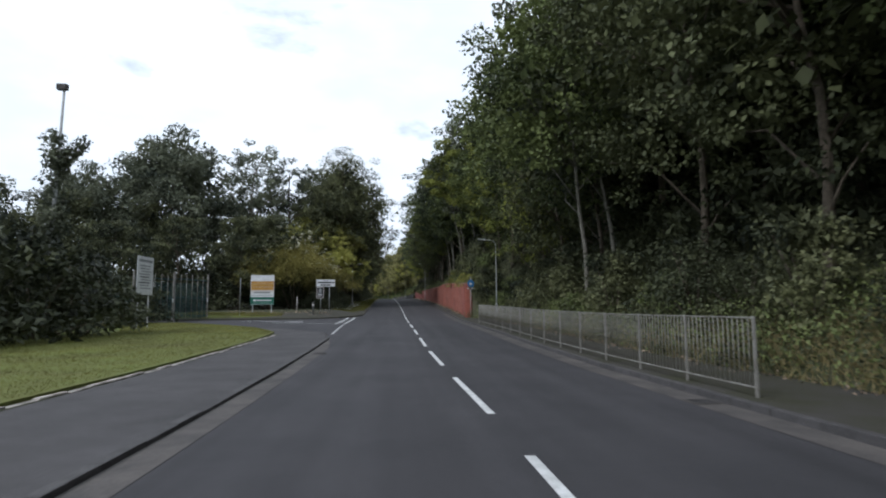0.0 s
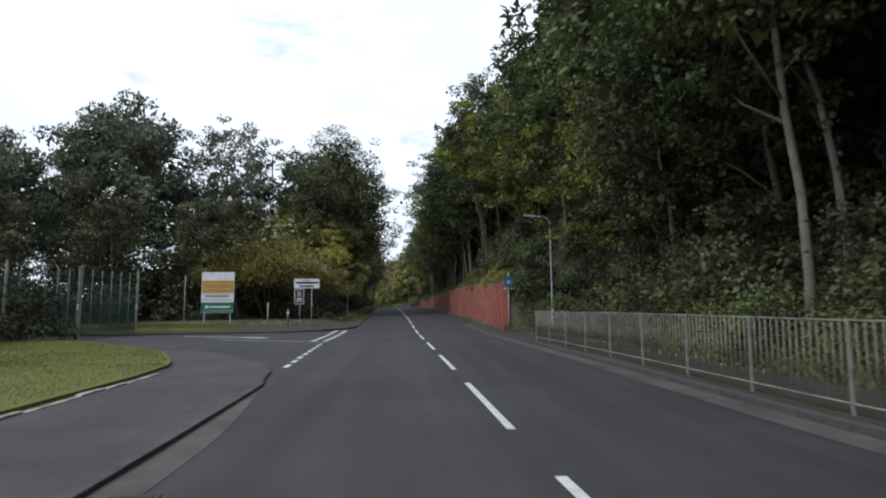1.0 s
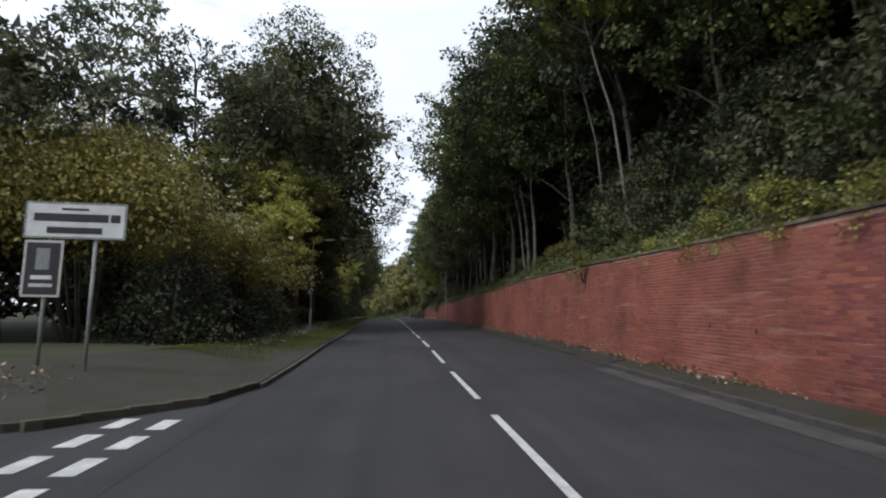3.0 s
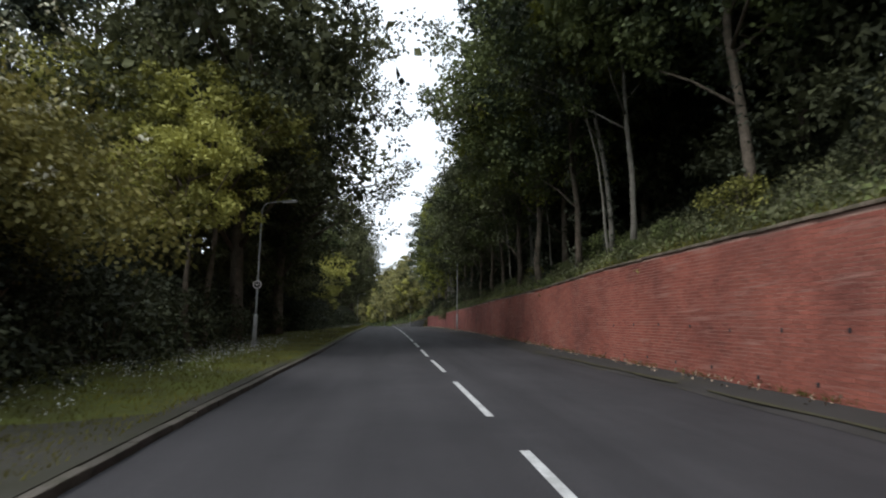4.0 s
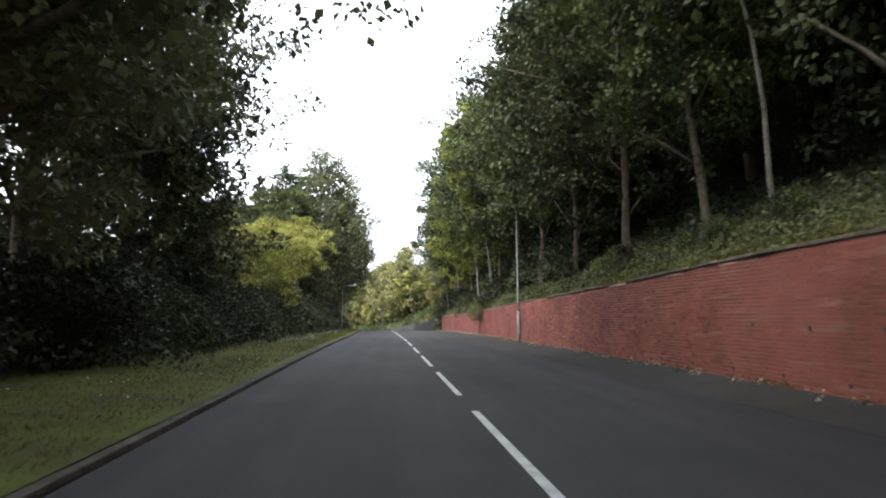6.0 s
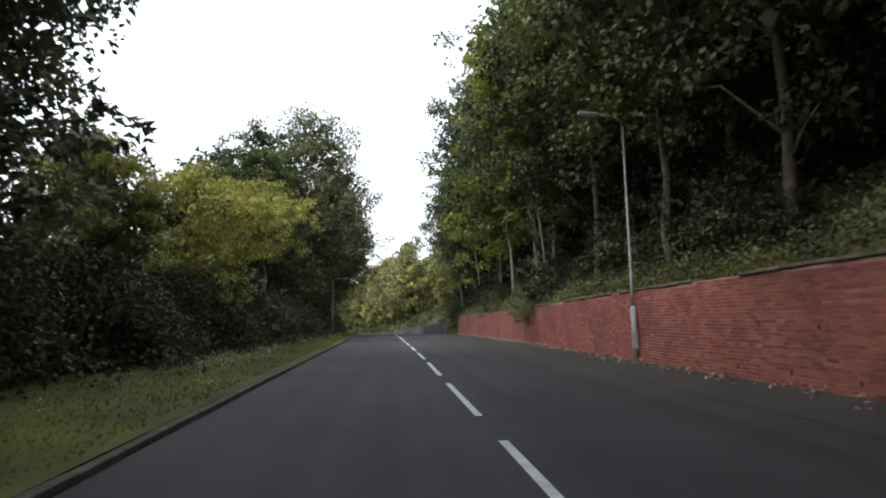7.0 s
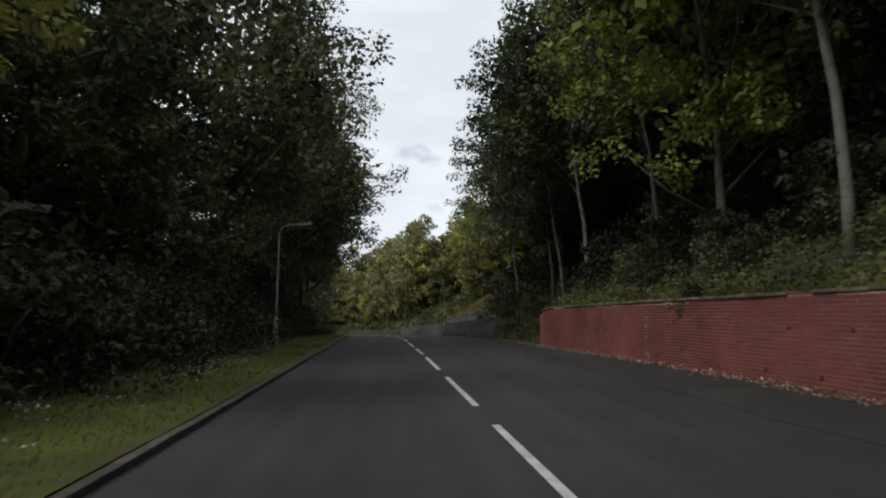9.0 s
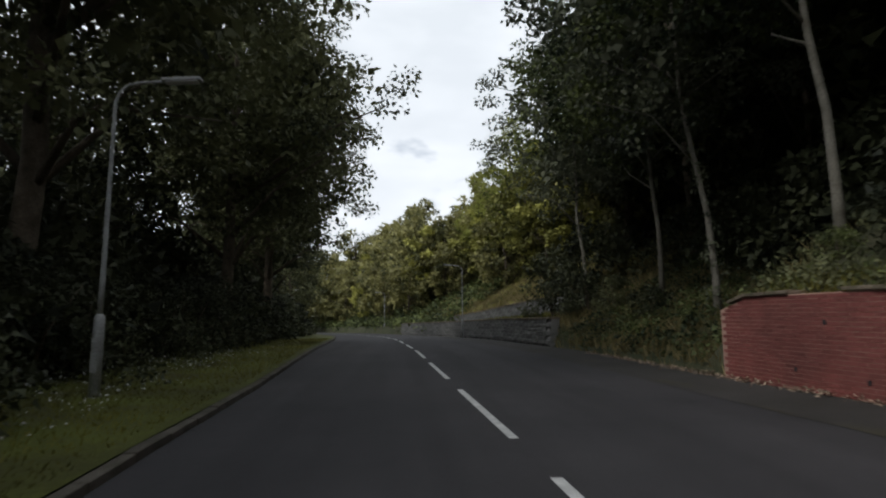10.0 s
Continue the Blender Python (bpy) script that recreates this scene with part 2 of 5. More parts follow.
right_x = along((-60, 4.75), (45, 4.85), (58, 4.95), (70, 4.9), (90, 4.75), (108, 4.35), (125, 3.92), (140, 3.6), (152, 3.3), (165, 2.9), (178, 2.4), (190, 1.3), (205, -1.6), (214, -3.7), (240, -11.1), (300, -32), (400, -71))
bank_x = along((-60, 7.2), (42, 7.2), (46.8, 5.75), (62, 6.0), (80, 6.15), (97, 6.1), (112, 5.85), (127, 5.65), (142, 5.45), (152.7, 5.1), (160, 5.1), (166, 4.75), (178, 4.1), (190, 2.75), (205, -0.3), (214, -2.4), (240, -9.8), (300, -30), (400, -69))
wall_h = along((46.8, 2.85), (60, 2.95), (75, 2.92), (84, 2.65), (95, 2.5), (106, 2.2), (133, 1.8), (148, 1.7), (151.9, 1.68), (152.7, 1.42))
WALL_0, WALL_1 = 46.8, 152.7
LOW_0, LOW_1 = 165.5, 207.0


def smooth(a, b, v):
    k = min(1, max(0, (v - a) / (b - a)))
    return k * k * (3 - 2 * k)


def terrace_foot(y):
    """The height over the road at the foot of the upper terrace wall."""
    return 1.4 - 0.7 * smooth(174, 204, y)


def ground_z(x, y):
    z = road_z(y)
    r = x - bank_x(y)
    if r > 0.16:
        k = r - 0.16
        behind = wall_h(y) - 0.12
        foot = 0.15 + 0.5 * min(k, 5)
        w = smooth(44, 48, y) * (1 - smooth(152.0, 153.6, y))
        terraced = min(k, 0.3) * 3.2 + (terrace_foot(y) - 0.96) * smooth(0.3, 2.7, k) + smooth(2.8, 3.1, k) + 0.6 * max(0, k - 3.1)
        wooded = behind + 0.66 * min(k, 7) + 0.72 * min(max(0, k - 7), 8) + 0.3 * max(0, k - 15)
        far = smooth(164.5, 165.8, y) if k < 2.7 else smooth(160, 172, y)
        open_bank = (1 - far) * (foot + 0.6 * max(0, k - 5)) + far * terraced
        h = w * wooded + (1 - w) * open_bank
        return z + min(h, 20) + 0.12 * noise.noise((x * 0.5, y * 0.5, 0)) * min(1, k)
    l = left_x(y) - x
    if l > 0:
        h = -0.08 + 0.30 * smooth(1.5, 6, l) * (smooth(54, 62, y)) + 0.02 * max(0, l - 12)
        return z + min(h, 6)
    return z - 0.08


# ---- helpers for building ----


def mesh_object(name, bm, mat, parent=None, label=""):
    me = bpy.data.meshes.new(name)
    bm.normal_update()
    bm.to_mesh(me)
    bm.free()
    me.materials.append(mat)
    ob = new(name, me)
    ob.parent = parent
    return tagged(ob, label)


part = mesh_object


def raw(name, verts, faces, mat, parent=None, label=""):
    me = bpy.data.meshes.new(name)
    me.from_pydata([tuple(v) for v in verts], [], [tuple(f) for f in faces])
    me.materials.append(mat)
    ob = new(name, me)
    ob.parent = parent
    return tagged(ob, label)


def thing(name, label, category, group="", at=None, kind=""):
    ob = new(name)
    ob.empty_display_size = 0.2
    if at is not None:
        ob.matrix_basis = at
    return tagged(ob, label, category, group, kind)


def box(bm, x0, x1, y0, y1, z0, z1, bevel=0.0):
    r = bmesh.ops.create_cube(bm, size=1, matrix=Matrix.Translation(((x0 + x1) / 2, (y0 + y1) / 2, (z0 + z1) / 2)) @ Matrix.Diagonal((x1 - x0, y1 - y0, z1 - z0, 1)))
    if bevel:
        edges = list({e for v in r["verts"] for e in v.link_edges})
        bmesh.ops.bevel(bm, geom=edges, offset=bevel, segments=2, affect="EDGES", profile=0.6)
    return bm


def tube(bm, points, radii, sides=8):
    """A tapered round bar through points."""
    rings = []
    pts = [Vector(p) for p in points]
    for i, p in enumerate(pts):
        d = (pts[min(i + 1, len(pts) - 1)] - pts[max(i - 1, 0)]).normalized()
        u = d.cross(Vector((0.3, 1, 0.1))).normalized()
        w = d.cross(u)
        rings.append([bm.verts.new(p + radii[i] * (math.cos(6.2832 * k / sides) * u + math.sin(6.2832 * k / sides) * w)) for k in range(sides)])
    for a, b in zip(rings, rings[1:]):
        for k in range(sides):
            bm.faces.new((a[k], a[(k + 1) % sides], b[(k + 1) % sides], b[k])).smooth = True
    bm.faces.new(rings[0][::-1])
    bm.faces.new(rings[-1])
    return bm


def strip(name, left, right, y0, y1, lift, mat, step=1.0, across=1, label="", category="", parent=None, depth=0.0):
    """A sheet between two lines of the plan that follows the road's rise."""
    n = max(1, round((y1 - y0) / step))
    verts, faces = [], []
    for i in range(n + 1):
        y = y0 + (y1 - y0) * i / n
        a, b = left(y), right(y)
        for k in range(across + 1):
            verts.append((a + (b - a) * k / across, y, road_z(y) + (lift(y, k / across) if callable(lift) else lift)))
    for i in range(n):
        for k in range(across):
            p = i * (across + 1) + k
            faces.append((p, p + 1, p + across + 2, p + across + 1))
    ob = raw(name, verts, faces, mat, parent)
    return tagged(ob, label, category, kind="structure") if parent is None else ob


def patch(name, outline, lift, mat, label="", category="", parent=None, skirt=0.0, kind="structure"):
    """A flat-lying area with any outline that follows the road's rise; skirt: its edge's depth."""
    bm = bmesh.new()
    bm.faces.new([bm.verts.new((x, y, 0)) for x, y in outline])
    bmesh.ops.triangulate(bm, faces=bm.faces[:])
    ys = [p[1] for p in outline]
    y = math.ceil(min(ys)) + 1
    while y < max(ys):
        bmesh.ops.bisect_plane(bm, geom=bm.verts[:] + bm.edges[:] + bm.faces[:], plane_co=(0, y, 0), plane_no=(0, 1, 0))
        y += 2
    if skirt:
        rim = [e for e in bm.edges if e.is_boundary]
        made = bmesh.ops.extrude_edge_only(bm, edges=rim)["geom"]
        low = {g for g in made if isinstance(g, bmesh.types.BMVert)}
    else:
        low = set()
    for v in bm.verts:
        v.co.z = road_z(v.co.y) + (lift(v.co.x, v.co.y) if callable(lift) else lift) - (skirt if v in low else 0)
    bmesh.ops.recalc_face_normals(bm, faces=bm.faces)
    ob = mesh_object(name, bm, mat, parent)
    return tagged(ob, label, category, kind=kind) if parent is None else ob


# ---- ground and road ----
def build_ground():
    ys = list(np.concatenate([np.linspace(-400, -50, 15), np.arange(-40, 240, 2.0), np.linspace(240, 700, 24)]))
    left_offsets = [-500, -250, -120, -70, -45, -30, -22, -16, -12, -9, -7, -5.5, -4, -3, -2, -1, -0.2]
    right_offsets = [0.1, 0.17, 0.5, 1, 1.6, 2.2, 2.9, 3.3, 4, 5, 6.5, 8, 10, 13, 17, 22, 30, 45, 80, 160, 300, 500]
    verts, faces = [], []
    for y in ys:
        xs = [left_x(y) + o for o in left_offsets] + [right_x(y) - 0.5] + [bank_x(y) + o for o in right_offsets]
        verts += [(x, y, ground_z(x, y)) for x in xs]
    n = len(left_offsets) + 1 + len(right_offsets)
    for i in range(len(ys) - 1):
        for k in range(n - 1):
            p = i * n + k
            faces.append((p, p + 1, p + n + 1, p + n))
    ob = raw("ground", verts, faces, M["soil"])
    for f in ob.data.polygons:
        f.use_smooth = True
    tagged(ob, "dark leafy woodland soil rising into wooded banks", "ground", kind="structure")


build_ground()
road = strip("road", lambda y: left_x(y) - 0.05, lambda y: right_x(y) + 0.05, -60, 300, 0.0, M["asphalt"], 1.0, 6, "worn dark grey asphalt road with a slight uphill rise", "road")
strip("gutter", left_x, lambda y: left_x(y) + 0.42 - 0.38 * smooth(20, 25.5, y), -60, 26.0, 0.005, M["gutter"], parent=road)
strip("gutter", lambda y: right_x(y) - 0.5, right_x, -60, 57, 0.005, M["gutter"], parent=road)

DASH_Y = along((-6, -30), (-2, -5), (-1, 1.5), (0, 7.95), (1, 14.6), (2, 20.8), (3, 27.35), (4, 33.9), (5, 40.6), (7, 51.95), (8, 58.2), (9, 64.4), (10, 70.85), (12, 82.98), (16, 106.58), (17, 112.5), (21, 135.61), (22, 141.59), (23, 147.3), (36, 225))
for k in range(-2, 36):
    y0 = DASH_Y(k)
    strip("dash", lambda y: centre_x(y) - 0.054, lambda y: centre_x(y) + 0.054, y0, y0 + 4.2, 0.006, M["paint"], 0.8, parent=road)

# side road with its markings
side_road = patch("side_road", [(-2.6, 23.5), (-2.9, 50), (-3.02, 53.6), (-3.5, 51.6), (-4.8, 49.8), (-7.0, 48.3), (-15, 47.3), (-24, 47.1), (-24, 31), (-9, 29.8), (-5.2, 27.5), (-3.6, 23.5)], 0.003, M["asphalt"],
                  "asphalt mouth of a side road at a gated yard", "road")


def line(bits, width, name="line", lift=0.010):
    """A painted stroke on the side road from point to point."""
    (x0, y0), (x1, y1) = bits
    d = Vector((x1 - x0, y1 - y0)).normalized() * width / 2
    nx, ny = -d.y, d.x
    bm = bmesh.new()
    bm.faces.new([bm.verts.new((x, y, road_z(y) + lift)) for x, y in ((x0 - nx, y0 - ny), (x1 - nx, y1 - ny), (x1 + nx, y1 + ny), (x0 + nx, y0 + ny))])
    bmesh.ops.recalc_face_normals(bm, faces=bm.faces)
    mesh_object(name, bm, M["paint"], side_road)


for k in range(8):
    y = 28.3 + 1.28 * k
    line(((-2.98 - 0.05 * k, y), (-3.0 - 0.05 * k, y + 0.78)), 0.13, "edge_dash")
for k in range(1, 12):
    y = 38.75 + 0.98 * k
    line(((-3.42, y), (-3.42, y + 0.62)), 0.22, "give_way_dash")
    line(((-3.98, y + 0.1), (-3.97, y + 0.72)), 0.22, "give_way_dash")
line(((-3.6, 39.7), (-8.5, 41.8)), 0.12, "lane_line")
line(((-6.85, 43.2), (-11.7, 46.2)), 0.12, "lane_line")
line(((-7.5, 43.9), (-10.3, 45.8)), 0.10, "lane_line")
line(((-6.7, 43.5), (-8.0, 44.15)), 0.55, "lane_tip")

pavement_left = patch("pavement_west", [(-2.58, -60), (-2.58, 8), (-2.75, 25), (-2.97, 26.0), (-3.12, 27.1), (-3.33, 28.05), (-3.7, 29.2), (-4.1, 30.2), (-5.6, 32.6), (-7.4, 34.9), (-13.6, 36.6), (-13.6, 30.5), (-9, 29.4), (-6.5, 29.1), (-5.7, 28.1), (-5.4, 26), (-5.42, 13), (-5.3, -60)],
                      lambda x, y: 0.055 - 0.042 * smooth(27.5, 30.5, y), M["pavement"], "grey asphalt footway with a worn kerb", "pavement", skirt=0.14)
lawn = patch("lawn", [(-5.40, -60), (-5.52, 13), (-5.48, 26), (-5.65, 28.2), (-6.1, 29.6), (-7.7, 33.2), (-10.2, 36.4), (-14.0, 40.6), (-17.4, 41.2), (-20, 36), (-20, -60)], 0.115, M["grass"], "short bright green grass lawn", "lawn", skirt=0.2)
strip("soil_edge", lambda y: along((-60, -5.42), (13, -5.54), (26, -5.5))(y), lambda y: along((-60, -5.18), (13, -5.30), (26, -5.26))(y), -60, 27.5, 0.06, M["soil"], parent=lawn)
CORNER = [(-3.04, 53.2), (-3.4, 51.4), (-4.7, 49.6), (-7.0, 48.2), (-15, 47.2), (-24, 47.0)]


def corner_lift(x, y):
    """Height over the road behind the corner's kerb."""
    p = Vector((x, y))
    near = 99.0
    edge = CORNER[::-1] + [(-3.06, 60), (-3.2, 75)]
    for a, b in zip(edge, edge[1:]):
        a, b = Vector(a), Vector(b)
        k = min(1, max(0, (p - a).dot(b - a) / (b - a).length_squared))
        near = min(near, (p - a.lerp(b, k)).length)
    return 0.1 + 0.36 * smooth(0.2, 3.0, near) * (1 - smooth(56, 66, y))


corner_rows = CORNER + [(-24, 49.5), (-15, 49.6), (-9, 51), (-7.2, 54), (-5.6, 58), (-5.0, 62), (-4.6, 72), (-3.3, 72)]
pavement_far = patch("pavement_corner", corner_rows, corner_lift, M["mossy"], "mossy asphalt footway at the junction corner", "pavement", skirt=0.2)
tagged(patch("verge_corner", [(-24, 49.5), (-15, 49.6), (-9, 51), (-7.2, 54), (-5.6, 58), (-5.0, 62), (-4.6, 72), (-9, 72), (-24, 72)], corner_lift, M["soil"], skirt=0.2), "bare shaded soil below the bushes at the corner", "ground", kind="structure")
verge_left = strip("verge_west", lambda y: left_x(y) - 4.2 - 0.5 * math.sin(y * 0.4), lambda y: left_x(y) - 0.134, 62, 240, lambda y, k: 0.17 - 0.078 * k ** 3, M["verge"], 1.0, 4, "grass verge with daisies beside the road", "verge")


def east_lift(y, k):
    """The east footway's height over the road: k runs from its kerb to the wall or bank."""
    return 0.10 - 0.094 * smooth(52, 59, y) + k * 0.17 * smooth(36, 60, y) * (1 - smooth(128, 160, y))


pavement_right = strip("pavement_east", lambda y: right_x(y) + 0.13, lambda y: bank_x(y) + 0.12, -60, 58, east_lift, M["mossy"], 1.0, 3, "narrow mossy asphalt footway", "pavement")
margin_right = strip("margin_east", lambda y: right_x(y) - 0.02 + 0.14 * noise.noise((y * 0.6, 8.0, 0)), lambda y: bank_x(y) + 0.12, 58, 230, east_lift, M["margin"], 0.5, 4, "worn asphalt margin with moss and dirt along the wall", "pavement")
for y0, y1 in ((60.5, 67), (68.2, 76.5), (77.4, 80)):
    strip("moss_line", lambda y: right_x(y) + 0.22 + 0.05 * math.sin(y * 1.7) - 0.03, lambda y: right_x(y) + 0.36 + 0.06 * math.sin(y * 1.1 + 1), y0, y1, lambda y, k: east_lift(y, 0.3) + 0.005, M["moss"], 0.4, 1, parent=margin_right)
tagged(patch("grass_corner", [(-8.6, 49.0), (-15, 47.8), (-22, 47.6), (-22, 50), (-15, 50), (-10, 51)], lambda x, y: corner_lift(x, y) + 0.03, M["verge"], skirt=0.1), "patchy grass corner below the notice board", "verge", kind="structure")

# ---- retaining wall ----
wall_east = new("wall_east")


def build_wall():
    n = 107
    verts, faces = [], []
    for i in range(n + 1):
        y = WALL_0 + (WALL_1 - WALL_0) * i / n
        x, z = bank_x(y) - 0.10, road_z(y)
        for dx, h in ((0.0, -0.3), (0.0, wall_h(y)), (0.34, wall_h(y)), (0.34, -0.3)):
            verts.append((x + dx, y, z + h))
    for i in range(n):
        for k in range(4):
            a, b = i * 4 + k, i * 4 + (k + 1) % 4
            faces.append((a, b, b + 4, a + 4))
    faces += [(3, 2, 1, 0), (n * 4, n * 4 + 1, n * 4 + 2, n * 4 + 3)]
    return verts, faces


wv, wf = build_wall()
wall_mesh = bpy.data.meshes.new("wall_east")
wall_mesh.from_pydata(wv, [], wf)
wall_mesh.materials.append(M["mortar"])
bpy.data.objects.remove(wall_east)
wall_east = new("wall_east", wall_mesh)
tagged(wall_east, "long red brick retaining wall with stone coping", "wall", kind="structure")

# ---- trees ----


def leaf_cloud(rng, centres, radii, counts, size, up=0.35, flat=0.75, single=True):
    """Folded leaves, each four corners and two faces, gathered into clumps."""
    total = int(sum(counts))
    c = np.repeat(centres, counts, axis=0)
    r = np.repeat(radii, counts)
    d = rng.normal(size=(total, 3))
    d /= np.linalg.norm(d, axis=1)[:, None]
    rad = r * rng.uniform(0.15, 1.0, total) ** 0.5
    base = c + d * rad[:, None] * np.array([1, 1, flat])
    axis = d * 0.8 + rng.normal(size=(total, 3)) * 0.7
    axis[:, 2] -= 0.25
    axis /= np.linalg.norm(axis, axis=1)[:, None]
    nrm = rng.normal(size=(total, 3)) * 0.6 + np.array([0, 0, up]) + d * 0.5
    side = np.cross(axis, nrm)
    side /= np.linalg.norm(side, axis=1)[:, None] + 1e-9
    nrm = np.cross(side, axis)
    L = (size * rng.uniform(0.65, 1.3, total))[:, None]
    if single:
        v = np.stack([base - side * L * 0.36, base + side * L * 0.36, base + axis * L], 1).reshape(-1, 3)
        return v, np.arange(total * 3).reshape(-1, 3)
    v = np.stack([base, base + axis * L * 0.45 + side * L * 0.36 + nrm * L * 0.10, base + axis * L, base + axis * L * 0.45 - side * L * 0.36 + nrm * L * 0.10], 1).reshape(-1, 3)
    k = np.arange(total)[:, None] * 4
    f = np.concatenate([k + np.array([[0, 1, 2]]), k + np.array([[0, 2, 3]])], 0)
    return v, f


def fast_mesh(name, v, f, mat, parent, label=""):
    me = bpy.data.meshes.new(name)
    me.vertices.add(len(v))
    me.vertices.foreach_set("co", np.asarray(v, dtype=np.float32).ravel())
    me.loops.add(len(f) * 3)
    me.loops.foreach_set("vertex_index", np.asarray(f, dtype=np.int32).ravel())
    me.polygons.add(len(f))
    me.polygons.foreach_set("loop_start", np.arange(0, len(f) * 3, 3, dtype=np.int32))
    me.update(calc_edges=True)
    me.materials.append(mat)
    ob = new(name, me)
    ob.parent = parent
    return tagged(ob, label)


def make_tree(seed, height, radius, base, trunk, leaves, size, leaf, bark, label, clumps=60, lean=0.0, limbs=0, ivy=0, single=True, spread=1.0, core=0):
    """A tree: tapered trunk, forked limbs and a crown of leaf sprays with gaps."""
    rng = np.random.default_rng(seed)
    t = thing("tree", label, "tree")
    pts, x, y = [], 0.0, 0.0
    dx, dy = lean * rng.uniform(0.5, 1), lean * rng.uniform(-0.5, 0.5)
    for i in range(9):
        pts.append((x, y, -0.6 + (height * 0.86 + 0.6) * i / 8))
        x += dx * 0.4 + rng.normal() * 0.12
        y += dy * 0.4 + rng.normal() * 0.12
    zs = [p[2] for p in pts]

    def stem_at(z):
        return Vector((np.interp(z, zs, [p[0] for p in pts]), np.interp(z, zs, [p[1] for p in pts]), z))

    bm = bmesh.new()
    tube(bm, pts, [trunk * (1.3 if i == 0 else 1) * (1 - 0.88 * i / 8) for i in range(9)], 9)
    # sprays fill an uneven egg-shaped crown, denser towards its outside
    centre_z, half = (base + height) / 2, (height - base) / 2
    n = clumps
    u = rng.normal(size=(n, 3))
    u /= np.linalg.norm(u, axis=1)[:, None]
    rr = rng.uniform(0.2, 1.0, n) ** 0.42
    turn = np.arctan2(u[:, 1], u[:, 0])
    wob = 1 + 0.20 * np.sin(3 * turn + seed) + 0.14 * np.sin(5 * turn + 7 * u[:, 2] + 2 * seed) + 0.10 * np.clip(rng.normal(size=n), -1.5, 1.1)
    k = np.clip((u[:, 2] + 1) / 2, 0, 1)
    width = radius * (1.06 - 0.40 * k) * wob
    mid = np.array(stem_at(centre_z))
    c = mid + np.stack([u[:, 0] * width * rr, u[:, 1] * width * rr, u[:, 2] * half * 0.95 * rr], 1)
    crad = radius * rng.uniform(0.08, 0.175, n) * spread
    share = crad ** 2 / (crad ** 2).sum()
    v, f = leaf_cloud(rng, c, crad, np.maximum(8, (share * leaves)).astype(int), size, 1.0, 0.55, single)
    if core:
        # larger inner leaves close the heart of the crown
        v2, f2 = leaf_cloud(rng, mid + (c - mid) * 0.74, crad * 1.4, np.full(n, max(1, core // n)), size * 2.4, 1.0, 0.55, single)
        v, f = np.concatenate([v, v2]), np.concatenate([f, f2 + len(v)])
    fast_mesh("crown", v, f, leaf, t)
    order = rng.choice(n, min(18, n), replace=False)
    for i, j in enumerate(order):
        e = Vector(c[j])
        s = stem_at(max(base * 0.7, min(height * 0.75, e.z - 0.35 * math.hypot(e.x, e.y) - 1.0)))
        m1 = s.lerp(e, 0.5) + Vector((0, 0, 0.08 * (e - s).length)) + Vector(rng.normal(size=3) * 0.2)
        own = i < limbs
        b2 = bmesh.new() if own else bm
        tube(b2, [s, m1, e], [trunk * 0.36, trunk * 0.22, 0.02], 5)
        if own:
            part("limb", b2, bark, t)
    part("trunk", bm, bark, t)
    if ivy:
        zz = rng.uniform(0.0, height * 0.55, ivy)
        cc = np.array([stem_at(z) for z in zz]) + rng.normal(size=(ivy, 3)) * trunk * 1.3
        v, f = leaf_cloud(rng, cc, np.full(ivy, trunk * 1.4), np.full(ivy, 9), 0.13, 0.4, 0.9)
        fast_mesh("ivy", v, f, M["leaf_grey"], t, "ivy climbing the trunk")
    return t


def make_bush(seed, height, radius, leaves, size, leaf, label, name="bush", clumps=26, flowers=0, single=False, low=0.10):
    rng = np.random.default_rng(seed)
    t = thing(name, label, "bush")
    n = clumps
    a, q = rng.uniform(0, 6.283, n), rng.uniform(0, 1, n) ** 0.6
    z = rng.uniform(low, 1.0, n)
    w = radius * np.sqrt(np.clip(1.05 - z ** 2, 0.08, 1)) * q * 0.9 * (1 + 0.25 * np.sin(3 * a + seed))
    c = np.stack([np.cos(a) * w, np.sin(a) * w, z * height * 0.88], 1)
    crad = radius * rng.uniform(0.15, 0.34, n)
    share = crad ** 2 / (crad ** 2).sum()
    v, f = leaf_cloud(rng, c, crad, np.maximum(6, share * leaves).astype(int), size, 0.8, 0.6, single)
    fast_mesh("foliage", v, f, leaf, t)
    bm = bmesh.new()
    for j in range(min(7, n)):
        e = Vector(c[j])
        tube(bm, [(e.x * 0.15, e.y * 0.15, -0.3), (e.x * 0.5, e.y * 0.5, e.z * 0.55), e], [0.05, 0.035, 0.012], 5)
    part("woody_base", bm, M["bark"], t)
    if flowers:
        top = c[np.argsort(-c[:, 2])[: max(6, n // 2)]]
        cc = top[rng.integers(0, len(top), flowers)] + rng.normal(size=(flowers, 3)) * radius * 0.18 + np.array([0, 0, radius * 0.16])
        v, f = leaf_cloud(rng, cc, np.full(flowers, 0.2), np.full(flowers, 18), 0.10, up=1.5, flat=0.3)
        fast_mesh("blossom", v, f, M["blossom"], t, "flat cream flower heads")
    return t


